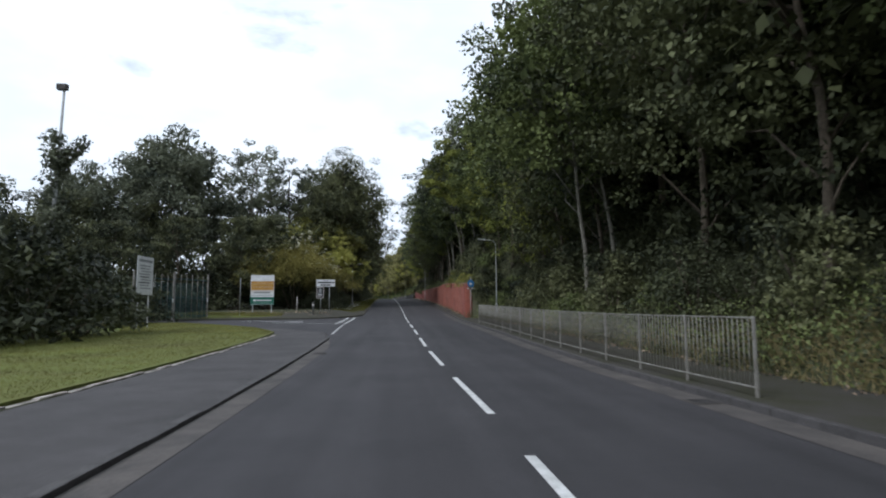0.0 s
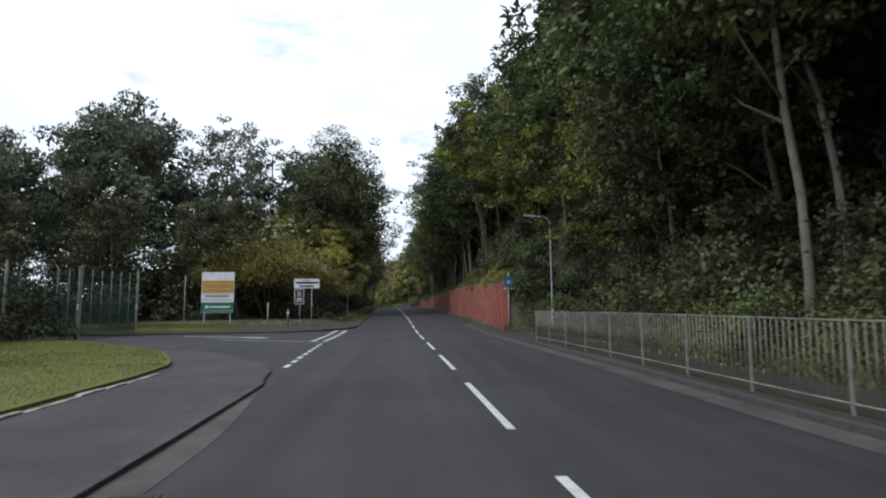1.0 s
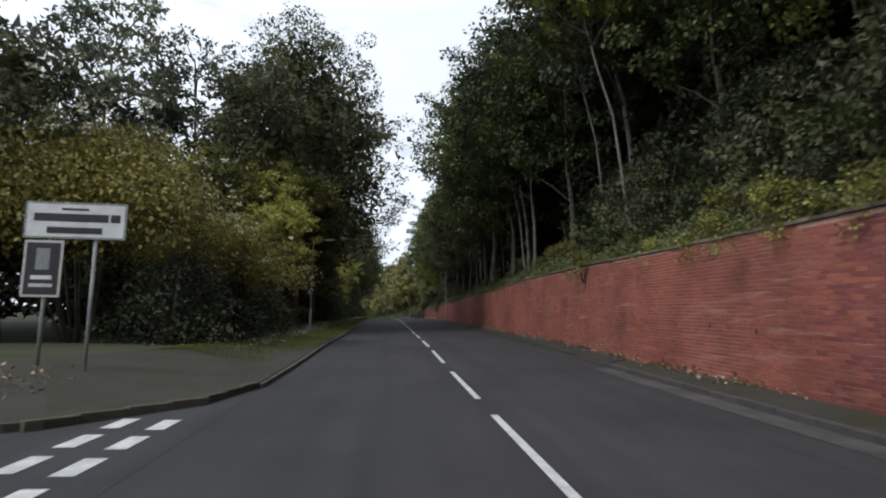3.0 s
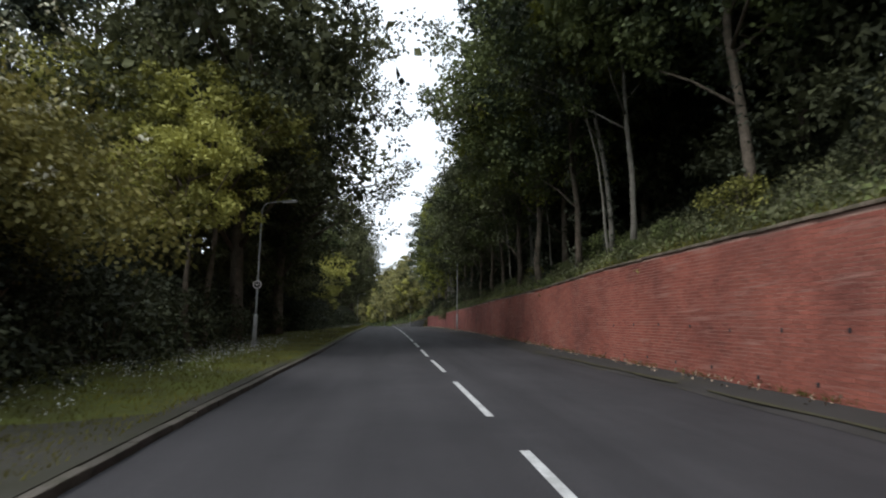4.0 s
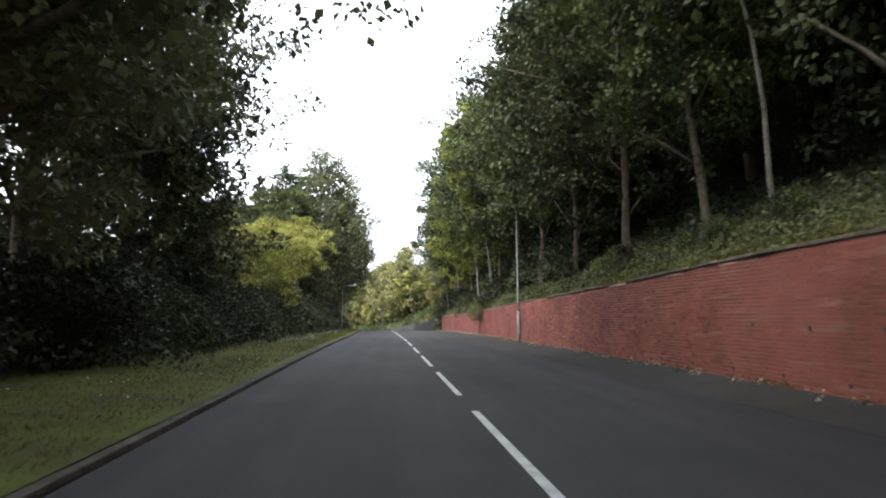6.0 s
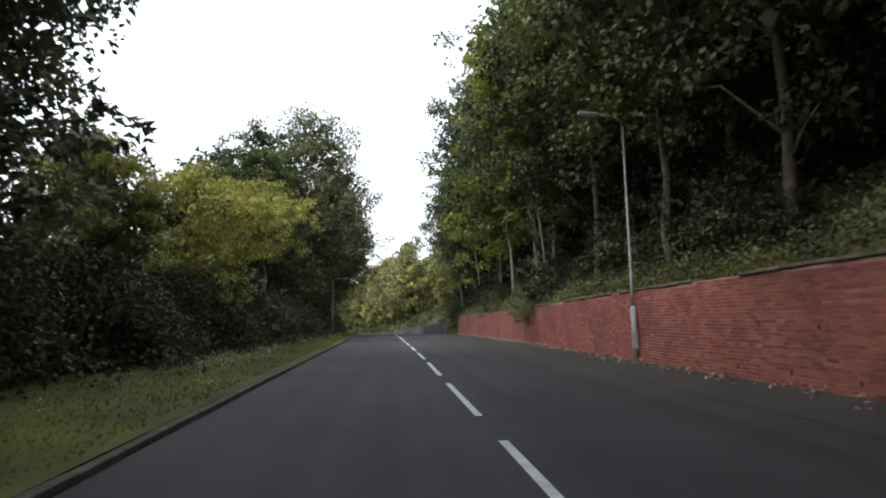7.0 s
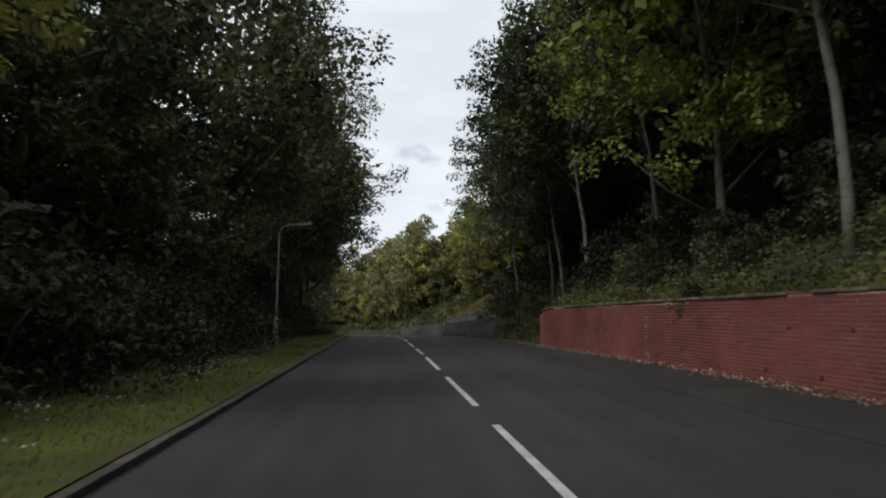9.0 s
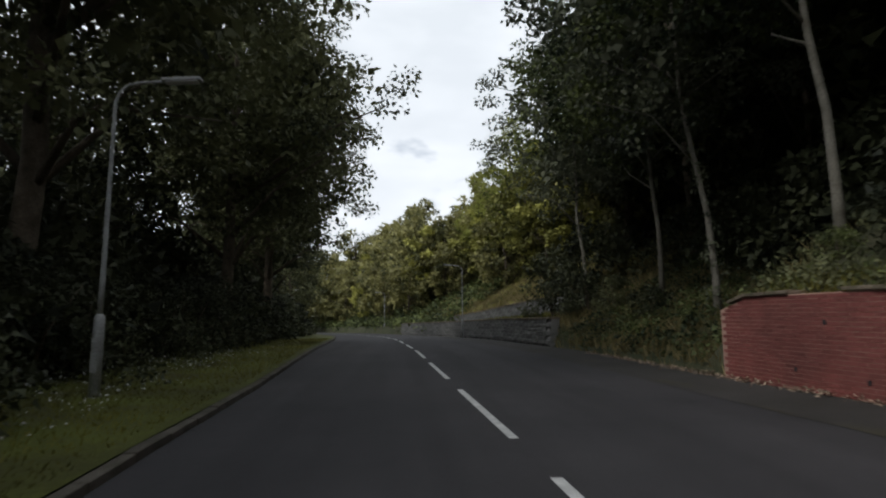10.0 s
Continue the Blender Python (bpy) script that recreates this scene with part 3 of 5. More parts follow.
WOOD = "tall broadleaf tree with a dense dark crown on the wooded bank"
LEFT = "broadleaf tree with a full grey-green crown behind the yard"
kinds = dict(
    edge1=make_tree(1, 16.5, 5.4, 5.4, 0.125, 16000, 0.19, M["leaf"], M["pale_bark"], "tall slender-trunked tree leaning over the road", 270, -0.6, 7, 0, False, 0.85, core=1100),
    edge2=make_tree(2, 15.5, 5.0, 3.4, 0.15, 17000, 0.18, M["leaf"], M["bark"], "broadleaf tree at the edge of the wood", 280, -0.4, 7, 60, False, 0.85, core=1100),
    edge3=make_tree(3, 17.5, 5.0, 5.2, 0.115, 14000, 0.19, M["leaf_grey"], M["pale_bark"], "slender pale-barked tree with ivy and a high airy crown", 240, -0.3, 7, 60, False, 0.85, core=1100),
    edge4=make_tree(13, 15.5, 5.2, 2.3, 0.16, 17000, 0.18, M["leaf_bright"], M["bark"], "broadleaf tree at the wood's edge in bright sunlit green", 280, -0.5, 7, 0, False, 0.85, core=1100),
    edge5=make_tree(16, 15.5, 5.2, 2.3, 0.16, 17000, 0.18, M["leaf_dark"], M["bark"], "broadleaf tree at the edge of the wood in shade-dark green", 280, -0.4, 7, 0, False, 0.85, core=1100),
    wood1=make_tree(4, 18.0, 5.0, 2.8, 0.22, 3700, 0.54, M["leaf_dark"], M["bark"], WOOD, 110, spread=1.4),
    wood2=make_tree(5, 16.0, 4.8, 2.0, 0.2, 3700, 0.54, M["leaf_dark"], M["bark"], WOOD, 100, spread=1.4),
    left1=make_tree(6, 15.5, 5.8, 2.6, 0.25, 26000, 0.22, M["leaf_grey"], M["bark"], LEFT, 260, 0, 6, core=2600),
    left2=make_tree(7, 20.5, 7.0, 3.4, 0.3, 30000, 0.19, M["leaf_deep"], M["bark"], "large dark broadleaf tree overhanging the road", 440, 0, 7, 0, False, 0.85, core=4800),
    left3=make_tree(8, 13.5, 4.8, 1.4, 0.2, 11000, 0.28, M["leaf_deep"], M["bark"], "dense dark broadleaf tree in the roadside wood", 170, spread=1.25),
    left4=make_tree(9, 16.5, 4.5, 2.2, 0.22, 20000, 0.22, M["leaf"], M["bark"], "tall peaked broadleaf tree beside the road", 210, 0, 6),
    # both kinds get their sunlit look from the lighter leaf colour
    left_lit=make_tree(14, 9.0, 3.8, 1.2, 0.12, 12500, 0.17, M["leaf_lit"], M["bark"], "small yellow-green tree beside the verge", 170, 0.2, 6, 0, False),
    lit_high=make_tree(17, 9.6, 3.2, 4.6, 0.13, 11000, 0.16, M["leaf_lit"], M["bark"], "slim yellow-green tree with a high crown", 150, 0.2, 5),
    stem=make_tree(15, 13.5, 3.0, 6.5, 0.06, 6500, 0.2, M["leaf_bright"], M["pale_bark"], "thin pale-stemmed tree leaning out of the wood", 80, -0.7, 4),
    airy=make_tree(10, 16.5, 5.0, 4.5, 0.2, 9000, 0.24, M["leaf_grey"], M["bark"], "sparse tall tree with sky showing through", 150, 0, 6),
    # far crowns look lit through their paler leaf colour
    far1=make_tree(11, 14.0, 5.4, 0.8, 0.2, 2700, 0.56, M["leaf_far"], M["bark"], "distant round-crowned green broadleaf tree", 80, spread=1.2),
    far2=make_tree(12, 12.0, 5.0, 0.6, 0.2, 4200, 0.48, M["leaf_lit"], M["bark"], "distant yellow-green broadleaf hillside tree", 80, spread=1.2),
    shrub=make_bush(21, 2.2, 1.7, 1900, 0.14, M["leaf"], "leafy green shrub on the bank", clumps=44),
    # these two shrubs take the leaf copy with shade in its colour
    shrub_dark=make_bush(22, 3.4, 2.6, 2300, 0.22, M["leaf_shade_tone"], "dense shrub under the trees, toned dark as in shade", clumps=40, single=True),
    shrub_fine=make_bush(27, 3.2, 2.4, 4200, 0.14, M["leaf_shade_tone"], "dense small-leaved shrub beside the verge, toned dark as in shade", clumps=70, single=True),
    shrub_mid=make_bush(26, 3.6, 2.4, 3600, 0.17, M["leaf_deep"], "dense green shrub at the wood's foot", clumps=60, single=True),
    shrub_lit=make_bush(23, 2.6, 1.9, 1900, 0.14, M["leaf_lit"], "yellow-green leafy bush at the wood's edge", clumps=44),
    elder=make_bush(24, 6.6, 4.6, 19000, 0.14, M["leaf_olive"], "large yellow-green elder bush with cream flowers", clumps=170, flowers=75, low=0.5),
)
used = set()


def plant(kind, x, y, s=1.0, turn=None, z=None, group="", tall=1.0):
    """A tree or bush of that kind, standing on the ground at x, y."""
    rng_turn = random.uniform(0, 360) if turn is None else turn
    m = pose(x, y, ground_z(x, y) - 0.05 if z is None else z, 0, 0, rng_turn) @ Matrix.Diagonal((s, s, s * tall * random.uniform(0.95, 1.05), 1))
    if kind not in used:
        used.add(kind)
        ob = kinds[kind]
    else:
        ob = copy_thing(kinds[kind], pose(0, 0, 0))
    ob.matrix_basis = m
    if group:
        ob["group"] = group
    return ob


hidden = []


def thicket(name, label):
    """The shrubs noted in `hidden`, grown together into one mass, with shade put into its leaf colour."""
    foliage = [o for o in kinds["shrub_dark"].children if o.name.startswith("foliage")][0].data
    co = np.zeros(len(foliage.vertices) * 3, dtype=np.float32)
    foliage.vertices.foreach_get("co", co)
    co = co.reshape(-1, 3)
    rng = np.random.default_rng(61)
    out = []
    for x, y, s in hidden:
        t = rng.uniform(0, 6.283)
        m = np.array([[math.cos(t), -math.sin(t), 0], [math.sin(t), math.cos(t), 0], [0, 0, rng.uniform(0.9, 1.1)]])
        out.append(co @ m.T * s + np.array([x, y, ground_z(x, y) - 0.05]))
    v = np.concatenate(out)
    tagged(fast_mesh(name, v, np.arange(len(v)).reshape(-1, 3), M["leaf_shade_tone"], None), label, "undergrowth", kind="stuff")
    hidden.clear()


# the wood on the bank
y, k = -14.0, 0
FIXED = ((8.7, 26.0, "edge1"), (10.2, 26.6, "edge3"), (7.75, 78.2, "edge3"), (7.0, 136.6, "edge1"), (7.0, 130.2, "edge3"))
for x, yy in ((6.6, 125.7), (6.9, 126.6), (7.4, 60.5), (8.0, 65.0), (7.6, 77.8), (8.2, 88.0), (7.7, 96.5), (6.9, 144.0)):
    plant("stem", x, yy, random.uniform(0.9, 1.15), random.uniform(-25, 25), group="thin trees on the bank")
for x, yy, kind in FIXED:
    plant(kind, x, yy, 1.0, 0, group="trees along the bank")
while y < 171:
    # bright or dark leaf kinds by y paint the wood's lit and shaded stretches
    kind = ("edge1", "edge2", "edge4", "edge3", "edge2")[k % 5] if 62 < y < 104 else ("edge5", "edge2", "edge5")[k % 3] if y < 40 else ("edge2", "edge4")[k % 2] if y < 62 else ("edge5", "edge2", "edge5")[k % 3] if y < 122 else ("edge4", "edge1", "edge4", "edge3")[k % 4] if y < 143 else ("edge1", "edge3")[k % 2]
    if any(abs(y - f[1]) < 2.2 for f in FIXED):
        y += 2.4
        continue
    off = random.uniform(1.2, 2.6) + 1.3 - 1.3 * smooth(58, 66, y) if y > 44 else random.uniform(2.4, 4.2)
    plant(kind, bank_x(y) + off + (0.7 if y > 143 else 0), y, random.uniform(0.9, 1.1) * (0.88 if y > 122 or 34 < y < 64 else 1.2 if 79 < y < 97 else 1), random.uniform(-45, 45), group="trees along the bank")
    y += random.uniform(4.8, 6.2)
    k += 1
for row, (o0, o1, gap, y0, y1) in enumerate(((5.5, 8.0, 6.4, -24, 176), (10, 13, 7.4, -18, 190), (15, 20, 9.0, -10, 200), (8, 10, 7.0, -8, 62))):
    y = y0
    while y < y1:
        plant(("wood1", "wood2")[(row + k) % 2], bank_x(y) + random.uniform(o0, o1), y, random.uniform(0.9, 1.15), group="trees of the wood")
        y += gap * random.uniform(0.85, 1.15)
        k += 1
y = 3.0
while y < 172:
    plant(random.choice(("shrub", "shrub_fine", "shrub_mid", "shrub_mid") if y < 40 else ("shrub", "shrub", "shrub_lit" if 47 < y < 100 else "shrub_mid", "shrub_dark")), bank_x(y) + random.uniform(0.9, 2.4), y, random.uniform(0.3, 0.65) if y > 46 else random.uniform(0.55, 0.95), group="shrubs on the bank")
    y += random.uniform(2.0, 3.4)
y = 0.0
while y < 178:
    hidden.append((bank_x(y) + random.uniform(3.5, 7), y, random.uniform(0.7, 1.2)))
    y += random.uniform(3.2, 4.6)
for y in range(-4, 176, 5):
    hidden.append((bank_x(y) + random.uniform(9, 12), y, random.uniform(1.4, 1.8)))
    hidden.append((bank_x(y) + random.uniform(15, 19), y + 2, random.uniform(1.8, 2.3)))
thicket("thicket", "shrubs grown together up the bank, toned dark as in shade")
for y in range(34, 66, 2):
    for o0, o1 in ((1.2, 2.6), (3.0, 5.0), (5.5, 8.0)):
        x = bank_x(y) + random.uniform(o0, o1)
        plant(random.choice(("shrub", "shrub_mid", "shrub_mid")), x, y + random.uniform(-0.8, 0.8), random.uniform(0.6, 0.95), group="shrubs on the bank")
for x, y in ((7.6, 111.5), (7.9, 115), (7.8, 118.5), (8.2, 122), (9.2, 113), (9.6, 120)):
    plant("shrub_dark", x, y, random.uniform(0.6, 0.8), group="shrubs on the bank")
# an elm sapling leans out of the wall, and shrubs overhang its coping
for y, s in ((82.5, 0.45), (140.2, 0.42), (72.0, 0.25), (96.0, 0.22), (49.0, 0.5), (51.5, 0.55), (54.0, 0.45), (57.0, 0.35), (131.0, 0.3), (147.0, 0.35)):
    plant("shrub" if y > 80 else "shrub_lit", bank_x(y) + 0.3, y, s, z=road_z(y) + wall_h(y) - 0.35, group="shrubs over the wall")

plant("shrub_lit", bank_x(61.7) - 0.1, 61.7, 0.42, z=road_z(61.7) + wall_h(61.7) - 0.45, group="shrubs over the wall")
for y, s, z in ((125.6, 0.42, -0.55), (126.4, 0.5, -0.75), (127.2, 0.36, -0.5)):
    plant("shrub_mid", bank_x(y) - 0.05, y, s, z=road_z(y) + wall_h(y) + z, group="shrubs over the wall")

# west side: yard hedge, junction corner and roadside wood
for kind, x, y, s in (("left1", -27.0, 71, 1.45), ("left1", -31, 60, 0.95), ("left3", -21, 45, 0.62), ("left3", -19.5, 33, 0.5), ("left3", -19, 22, 0.5), ("left3", -18, 12, 0.48), ("left3", -20, 2, 0.55), ("airy", -22, 31, 0.55),
                      ("left3", -28, 30, 0.75), ("left3", -29, 42, 0.8), ("left3", -30, 54, 0.9), ("left3", -27, 18, 0.7), ("left3", -27, 66, 0.95), ("left3", -16, 62, 0.75), ("left3", -20.5, 57, 0.7),
                      ("airy", -19.5, 80, 1.33), ("airy", -15, 84, 1.35), ("airy", -11.5, 90, 1.35), ("left2", -7.2, 82.0, 1.06), ("wood1", 17, 88, 1.15), ("wood2", 12.5, 83, 1.1), ("wood1", 23, 91, 1.2), ("wood2", 13, 96, 1.1), ("wood2", 19.5, 94, 1.15), ("wood1", 21, 84, 1.2), ("wood2", 16.5, 80, 1.15), ("edge2", 7.1, 86.5, 1.2), ("edge5", 7.2, 92.5, 1.15), ("left2", 8.8, 113.5, 0.82), ("left2", 9.4, 121.5, 0.8), ("left2", -7.7, 93.5, 1.1), ("left3", -17, 74, 0.9), ("left2", -10.6, 101, 1.0), ("left3", -10.5, 86, 0.75),
                      ("left4", -12, 94, 1.0), ("left3", -12.5, 110, 0.95), ("left3", -9.5, 94, 0.75), ("left3", -9.6, 107, 0.75), ("left3", -12.5, 120, 0.62), ("left4", -13.0, 139, 0.8), ("left4", -11.4, 142, 1.05), ("left3", -14, 140, 0.75), ("left2", -9.4, 153, 1.06),
                      ("left2", -8.6, 165, 0.98), ("left3", -11.0, 146, 0.8), ("left2", -8.8, 174, 0.95), ("left2", -11.5, 188, 0.85), ("wood2", -22, 178, 1.0), ("wood1", -20, 153, 1.0), ("wood2", -23, 141, 1.0), ("wood1", -21, 166, 1.0), ("wood1", -27, 96, 1.0), ("wood2", -17, 182, 1.0), ("left4", -14, 148, 0.95), ("left3", -14, 162, 0.9), ("left3", -20, 100, 1.0),
                      ("left3", -22, 86, 1.0), ("left2", -17.5, 196, 0.7), ("left3", -13.5, 206, 1.0), ("left3", -20, 172, 1.0), ("left3", -16, 218, 1.1), ("lit_high", -6.8, 75, 0.85), ("left3", -10.5, 77.5, 0.6), ("lit_high", -7.8, 79.0, 1.2), ("lit_high", -11.8, 79.5, 1.3),
                      ("left_lit", -9.6, 121.5, 0.85), ("lit_high", -8.6, 125.5, 0.85), ("lit_high", -11.5, 120, 0.85), ("lit_high", -8.9, 134.5, 1.02), ("left2", -12.2, 111, 1.0), ("wood1", 13.5, 137, 1.2), ("wood2", 17, 143, 1.25), ("wood1", 20, 149, 1.2), ("wood2", 16, 134, 1.25), ("wood1", 14, 160, 1.1), ("wood2", 18, 166, 1.2), ("wood1", 16, 155, 1.15), ("left3", -12.8, 61.5, 0.75)):
    plant(kind, x, y, s, group="trees on the west side")
for x, y, s in ((-10.3, 61.5, 1.0), (-13.3, 61.0, 0.85), (-7.4, 65.5, 0.8), (-10.8, 70, 1.05)):
    plant("elder", x, y, s, tall=1.16 if y < 65 else 1.0, group="elder bushes at the corner")
y = 66.0
while y < 205:
    plant("shrub_dark", left_x(y) - random.uniform(4.8, 6.2), y, random.uniform(0.55, 0.85), group="shrubs under the trees")
    hidden.append((left_x(y) - random.uniform(8, 11), y + 1.5, random.uniform(0.9, 1.2)))
    y += random.uniform(3.0, 4.2)
for y in range(64, 216, 4):
    hidden.append((left_x(y) - random.uniform(12, 16), y, random.uniform(1.4, 1.9)))
for x, y, s in ((-14.3, 27.6, 1.2), (-14.4, 24.6, 1.3), (-14.8, 21.4, 1.25), (-15.4, 18, 1.2), (-15.8, 14.5, 1.2)):
    plant("shrub_dark", x, y, s, group="hedge round the yard")
for y in range(-6, 46, 4):
    plant("shrub_dark", -17.0 - random.uniform(0, 1.2), y, random.uniform(0.75, 1.0), group="hedge round the yard")
for x, y in ((-7.3, 60.5), (-7.1, 63.5), (-7.4, 66), (-7.5, 68.5), (-7.4, 71), (-7.6, 73.5), (-8.0, 76), (-8.2, 78.5), (-8.0, 81)):
    plant("shrub_fine", x, y, random.uniform(0.75, 0.95), group="hedge round the yard")
for x, y, s in ((-18.5, 52.5, 0.9), (-21, 51.5, 0.9), (-20, 60, 1.3), (-22.5, 64, 1.4), (-17.5, 58, 1.2), (-25.5, 62, 1.4), (-24, 50.5, 1.2), (-27, 52, 1.3)):
    plant("shrub_dark", x, y, s, group="hedge round the yard")

for y in range(98, 152, 2):
    plant("shrub_fine", left_x(y) - random.uniform(4.1, 4.9), y + random.uniform(-0.6, 0.6), random.uniform(0.6, 0.95), group="shrubs under the trees")

for k in range(34):
    y = 126 + 2.3 * k
    plant("shrub_fine" if y < 165 else "shrub_dark", left_x(y) - random.uniform(3.3, 4.2), y, random.uniform(0.6, 0.9), group="shrubs under the trees")
    hidden.append((left_x(y) - random.uniform(6.0, 8.0), y + 1.0, random.uniform(1.1, 1.5)))
thicket("thicket", "shrubs grown together in the roadside wood, toned dark as in shade")

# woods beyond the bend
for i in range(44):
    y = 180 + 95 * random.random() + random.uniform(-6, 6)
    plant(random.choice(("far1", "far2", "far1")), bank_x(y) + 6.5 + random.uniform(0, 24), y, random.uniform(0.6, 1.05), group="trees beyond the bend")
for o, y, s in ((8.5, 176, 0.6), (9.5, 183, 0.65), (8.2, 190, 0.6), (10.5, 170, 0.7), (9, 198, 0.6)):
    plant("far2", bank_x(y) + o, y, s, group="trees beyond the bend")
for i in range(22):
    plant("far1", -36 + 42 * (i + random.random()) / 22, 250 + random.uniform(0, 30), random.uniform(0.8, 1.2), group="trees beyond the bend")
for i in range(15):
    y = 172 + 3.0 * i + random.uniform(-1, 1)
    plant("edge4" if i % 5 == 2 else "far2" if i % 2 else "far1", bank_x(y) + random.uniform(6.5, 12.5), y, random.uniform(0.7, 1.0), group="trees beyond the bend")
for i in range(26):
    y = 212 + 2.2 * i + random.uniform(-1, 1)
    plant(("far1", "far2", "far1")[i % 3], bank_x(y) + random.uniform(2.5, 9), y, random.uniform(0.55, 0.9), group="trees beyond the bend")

# ---- street furniture ----


def lamp(x, y, z, height, reach, label, side=1, joint=1.15, lean=0.0, plate=False):
    """A column lamp: thick base, thin shaft, bent arm and a flat lantern."""
    t = thing("street_lamp", label, "street lamp", "street lamps", pose(x, y, z))
    bm = bmesh.new()
    tube(bm, [(0, 0, -0.2), (0, 0, joint), (0, 0, joint + 0.06)], [0.08, 0.075, 0.045], 14)
    base = part("column_base", bm, M["lamp_grey"], t)
    bm = bmesh.new()
    box(bm, -0.05, 0.05, -0.092, -0.080, 0.35, 0.85, 0.004)
    part("service_door", bm, M["lamp_grey"], base)
    bm = bmesh.new()
    top = height - 0.35
    pts = [(lean * k / 6, 0, joint + (top - joint) * k / 6) for k in range(7)]
    pts += [(lean + side * 0.05, 0, top + 0.17), (lean + side * 0.17, 0, top + 0.29), (lean + side * 0.36, 0, top + 0.34), (lean + side * reach, 0, top + 0.38)]
    tube(bm, pts, [0.043 - 0.0028 * k for k in range(7)] + [0.022] * 4, 12)
    part("shaft", bm, M["lamp_grey"], t)
    bm = bmesh.new()
    box(bm, -0.30, 0.30, -0.09, 0.09, -0.03, 0.03, 0.025)
    head = part("lantern", bm, M["lamp_grey"], t)
    head.matrix_basis = pose(lean + side * (reach + 0.24), 0, top + 0.40, 0, -side * 4, 0)
    bm = bmesh.new()
    box(bm, -0.25, 0.25, -0.07, 0.07, -0.05, -0.02, 0.02)
    part("lens", bm, M["lens"], head)
    return t


lamp(7.2, 41.9, road_z(41.5) + 0.12, 5.75, 0.75, "pale grey street lamp behind the railing", -1)
lamp(-5.75, 78.9, road_z(79) + 0.16, 5.5, 0.78, "grey street lamp with a round sign on its column", 1)
lamp(5.6, 114.0, road_z(114) + 0.15, 7.0, 0.75, "tall grey street lamp in front of the brick wall", -1, 1.45)
lamp(-6.25, 150.0, road_z(150) + 0.16, 4.85, 0.75, "grey street lamp on the grass verge", 1)
lamp(3.0, 182.0, road_z(182) + 0.1, 5.0, 0.75, "grey street lamp before the low stone wall", -1)
lamp(-2.9, 217.5, road_z(217) + 0.1, 5.2, 0.75, "distant grey street lamp at the bend", -1)

# guard rail panels, each with its post, rails and bars
panel = thing("guard_rail_panel", "galvanised steel guard rail panel with upright bars", "guard rail", "guard rail by the footway")
PL = 2.06
bm = bmesh.new()
box(bm, -0.021, 0.021, -0.021, 0.021, -0.15, 1.17, 0.005)
part("post", bm, M["steel"], panel)
for z, nm in ((1.15, "top_rail"), (0.14, "bottom_rail")):
    bm = bmesh.new()
    box(bm, -0.015, 0.015, 0.024, PL - 0.024, z - 0.011, z + 0.011, 0.004)
    part(nm, bm, M["steel"], panel)
bm = bmesh.new()
tube(bm, [(0, 0, 0.15), (0, 0, 1.14)], [0.008, 0.008], 6)
bar = part("bar", bm, M["steel"], panel)
bar.matrix_basis = pose(0, 0.14, 0)
for k in range(1, 14):
    b = bar.copy()
    scene.collection.objects.link(b)
    b.parent = panel
    b.matrix_basis = pose(0, 0.14 + k * (PL - 0.28) / 13, 0)


def rail_pose(y):
    x = right_x(y) + 0.41
    rise = math.degrees(math.atan((road_z(y + PL) - road_z(y)) / PL))
    return pose(x, y, road_z(y) + 0.1, rise, 0, 0)


panel.matrix_basis = rail_pose(8.3)
for k in range(1, 14):
    last_panel = copy_thing(panel, rail_pose(8.3 + k * PL))
bm = bmesh.new()
box(bm, -0.021, 0.021, PL - 0.021, PL + 0.021, -0.15, 1.17, 0.005)
part("post", bm, M["steel"], last_panel)

# ---- signs, posts and fence ----


def board_part(name, x0, x1, z0, z1, y, mat, parent, label="", thick=0.012):
    bm = bmesh.new()
    box(bm, x0, x1, y - thick, y, z0, z1, 0.002)
    return part(name, bm, mat, parent, label)


def bars(x0, x1, z, height, y, mat, parent, words, seed):
    """Unreadable lettering as a row of plain bars."""
    rng = random.Random(seed)
    cuts = sorted(rng.uniform(0.1, 0.9) for _ in range(words - 1))
    edges = [0] + cuts + [1]
    for a, b in zip(edges, edges[1:]):
        if b - a > 0.04:
            board_part("text_bar", x0 + (x1 - x0) * (a + 0.012), x0 + (x1 - x0) * (b - 0.012), z, z + height, y, mat, parent, thick=0.003)


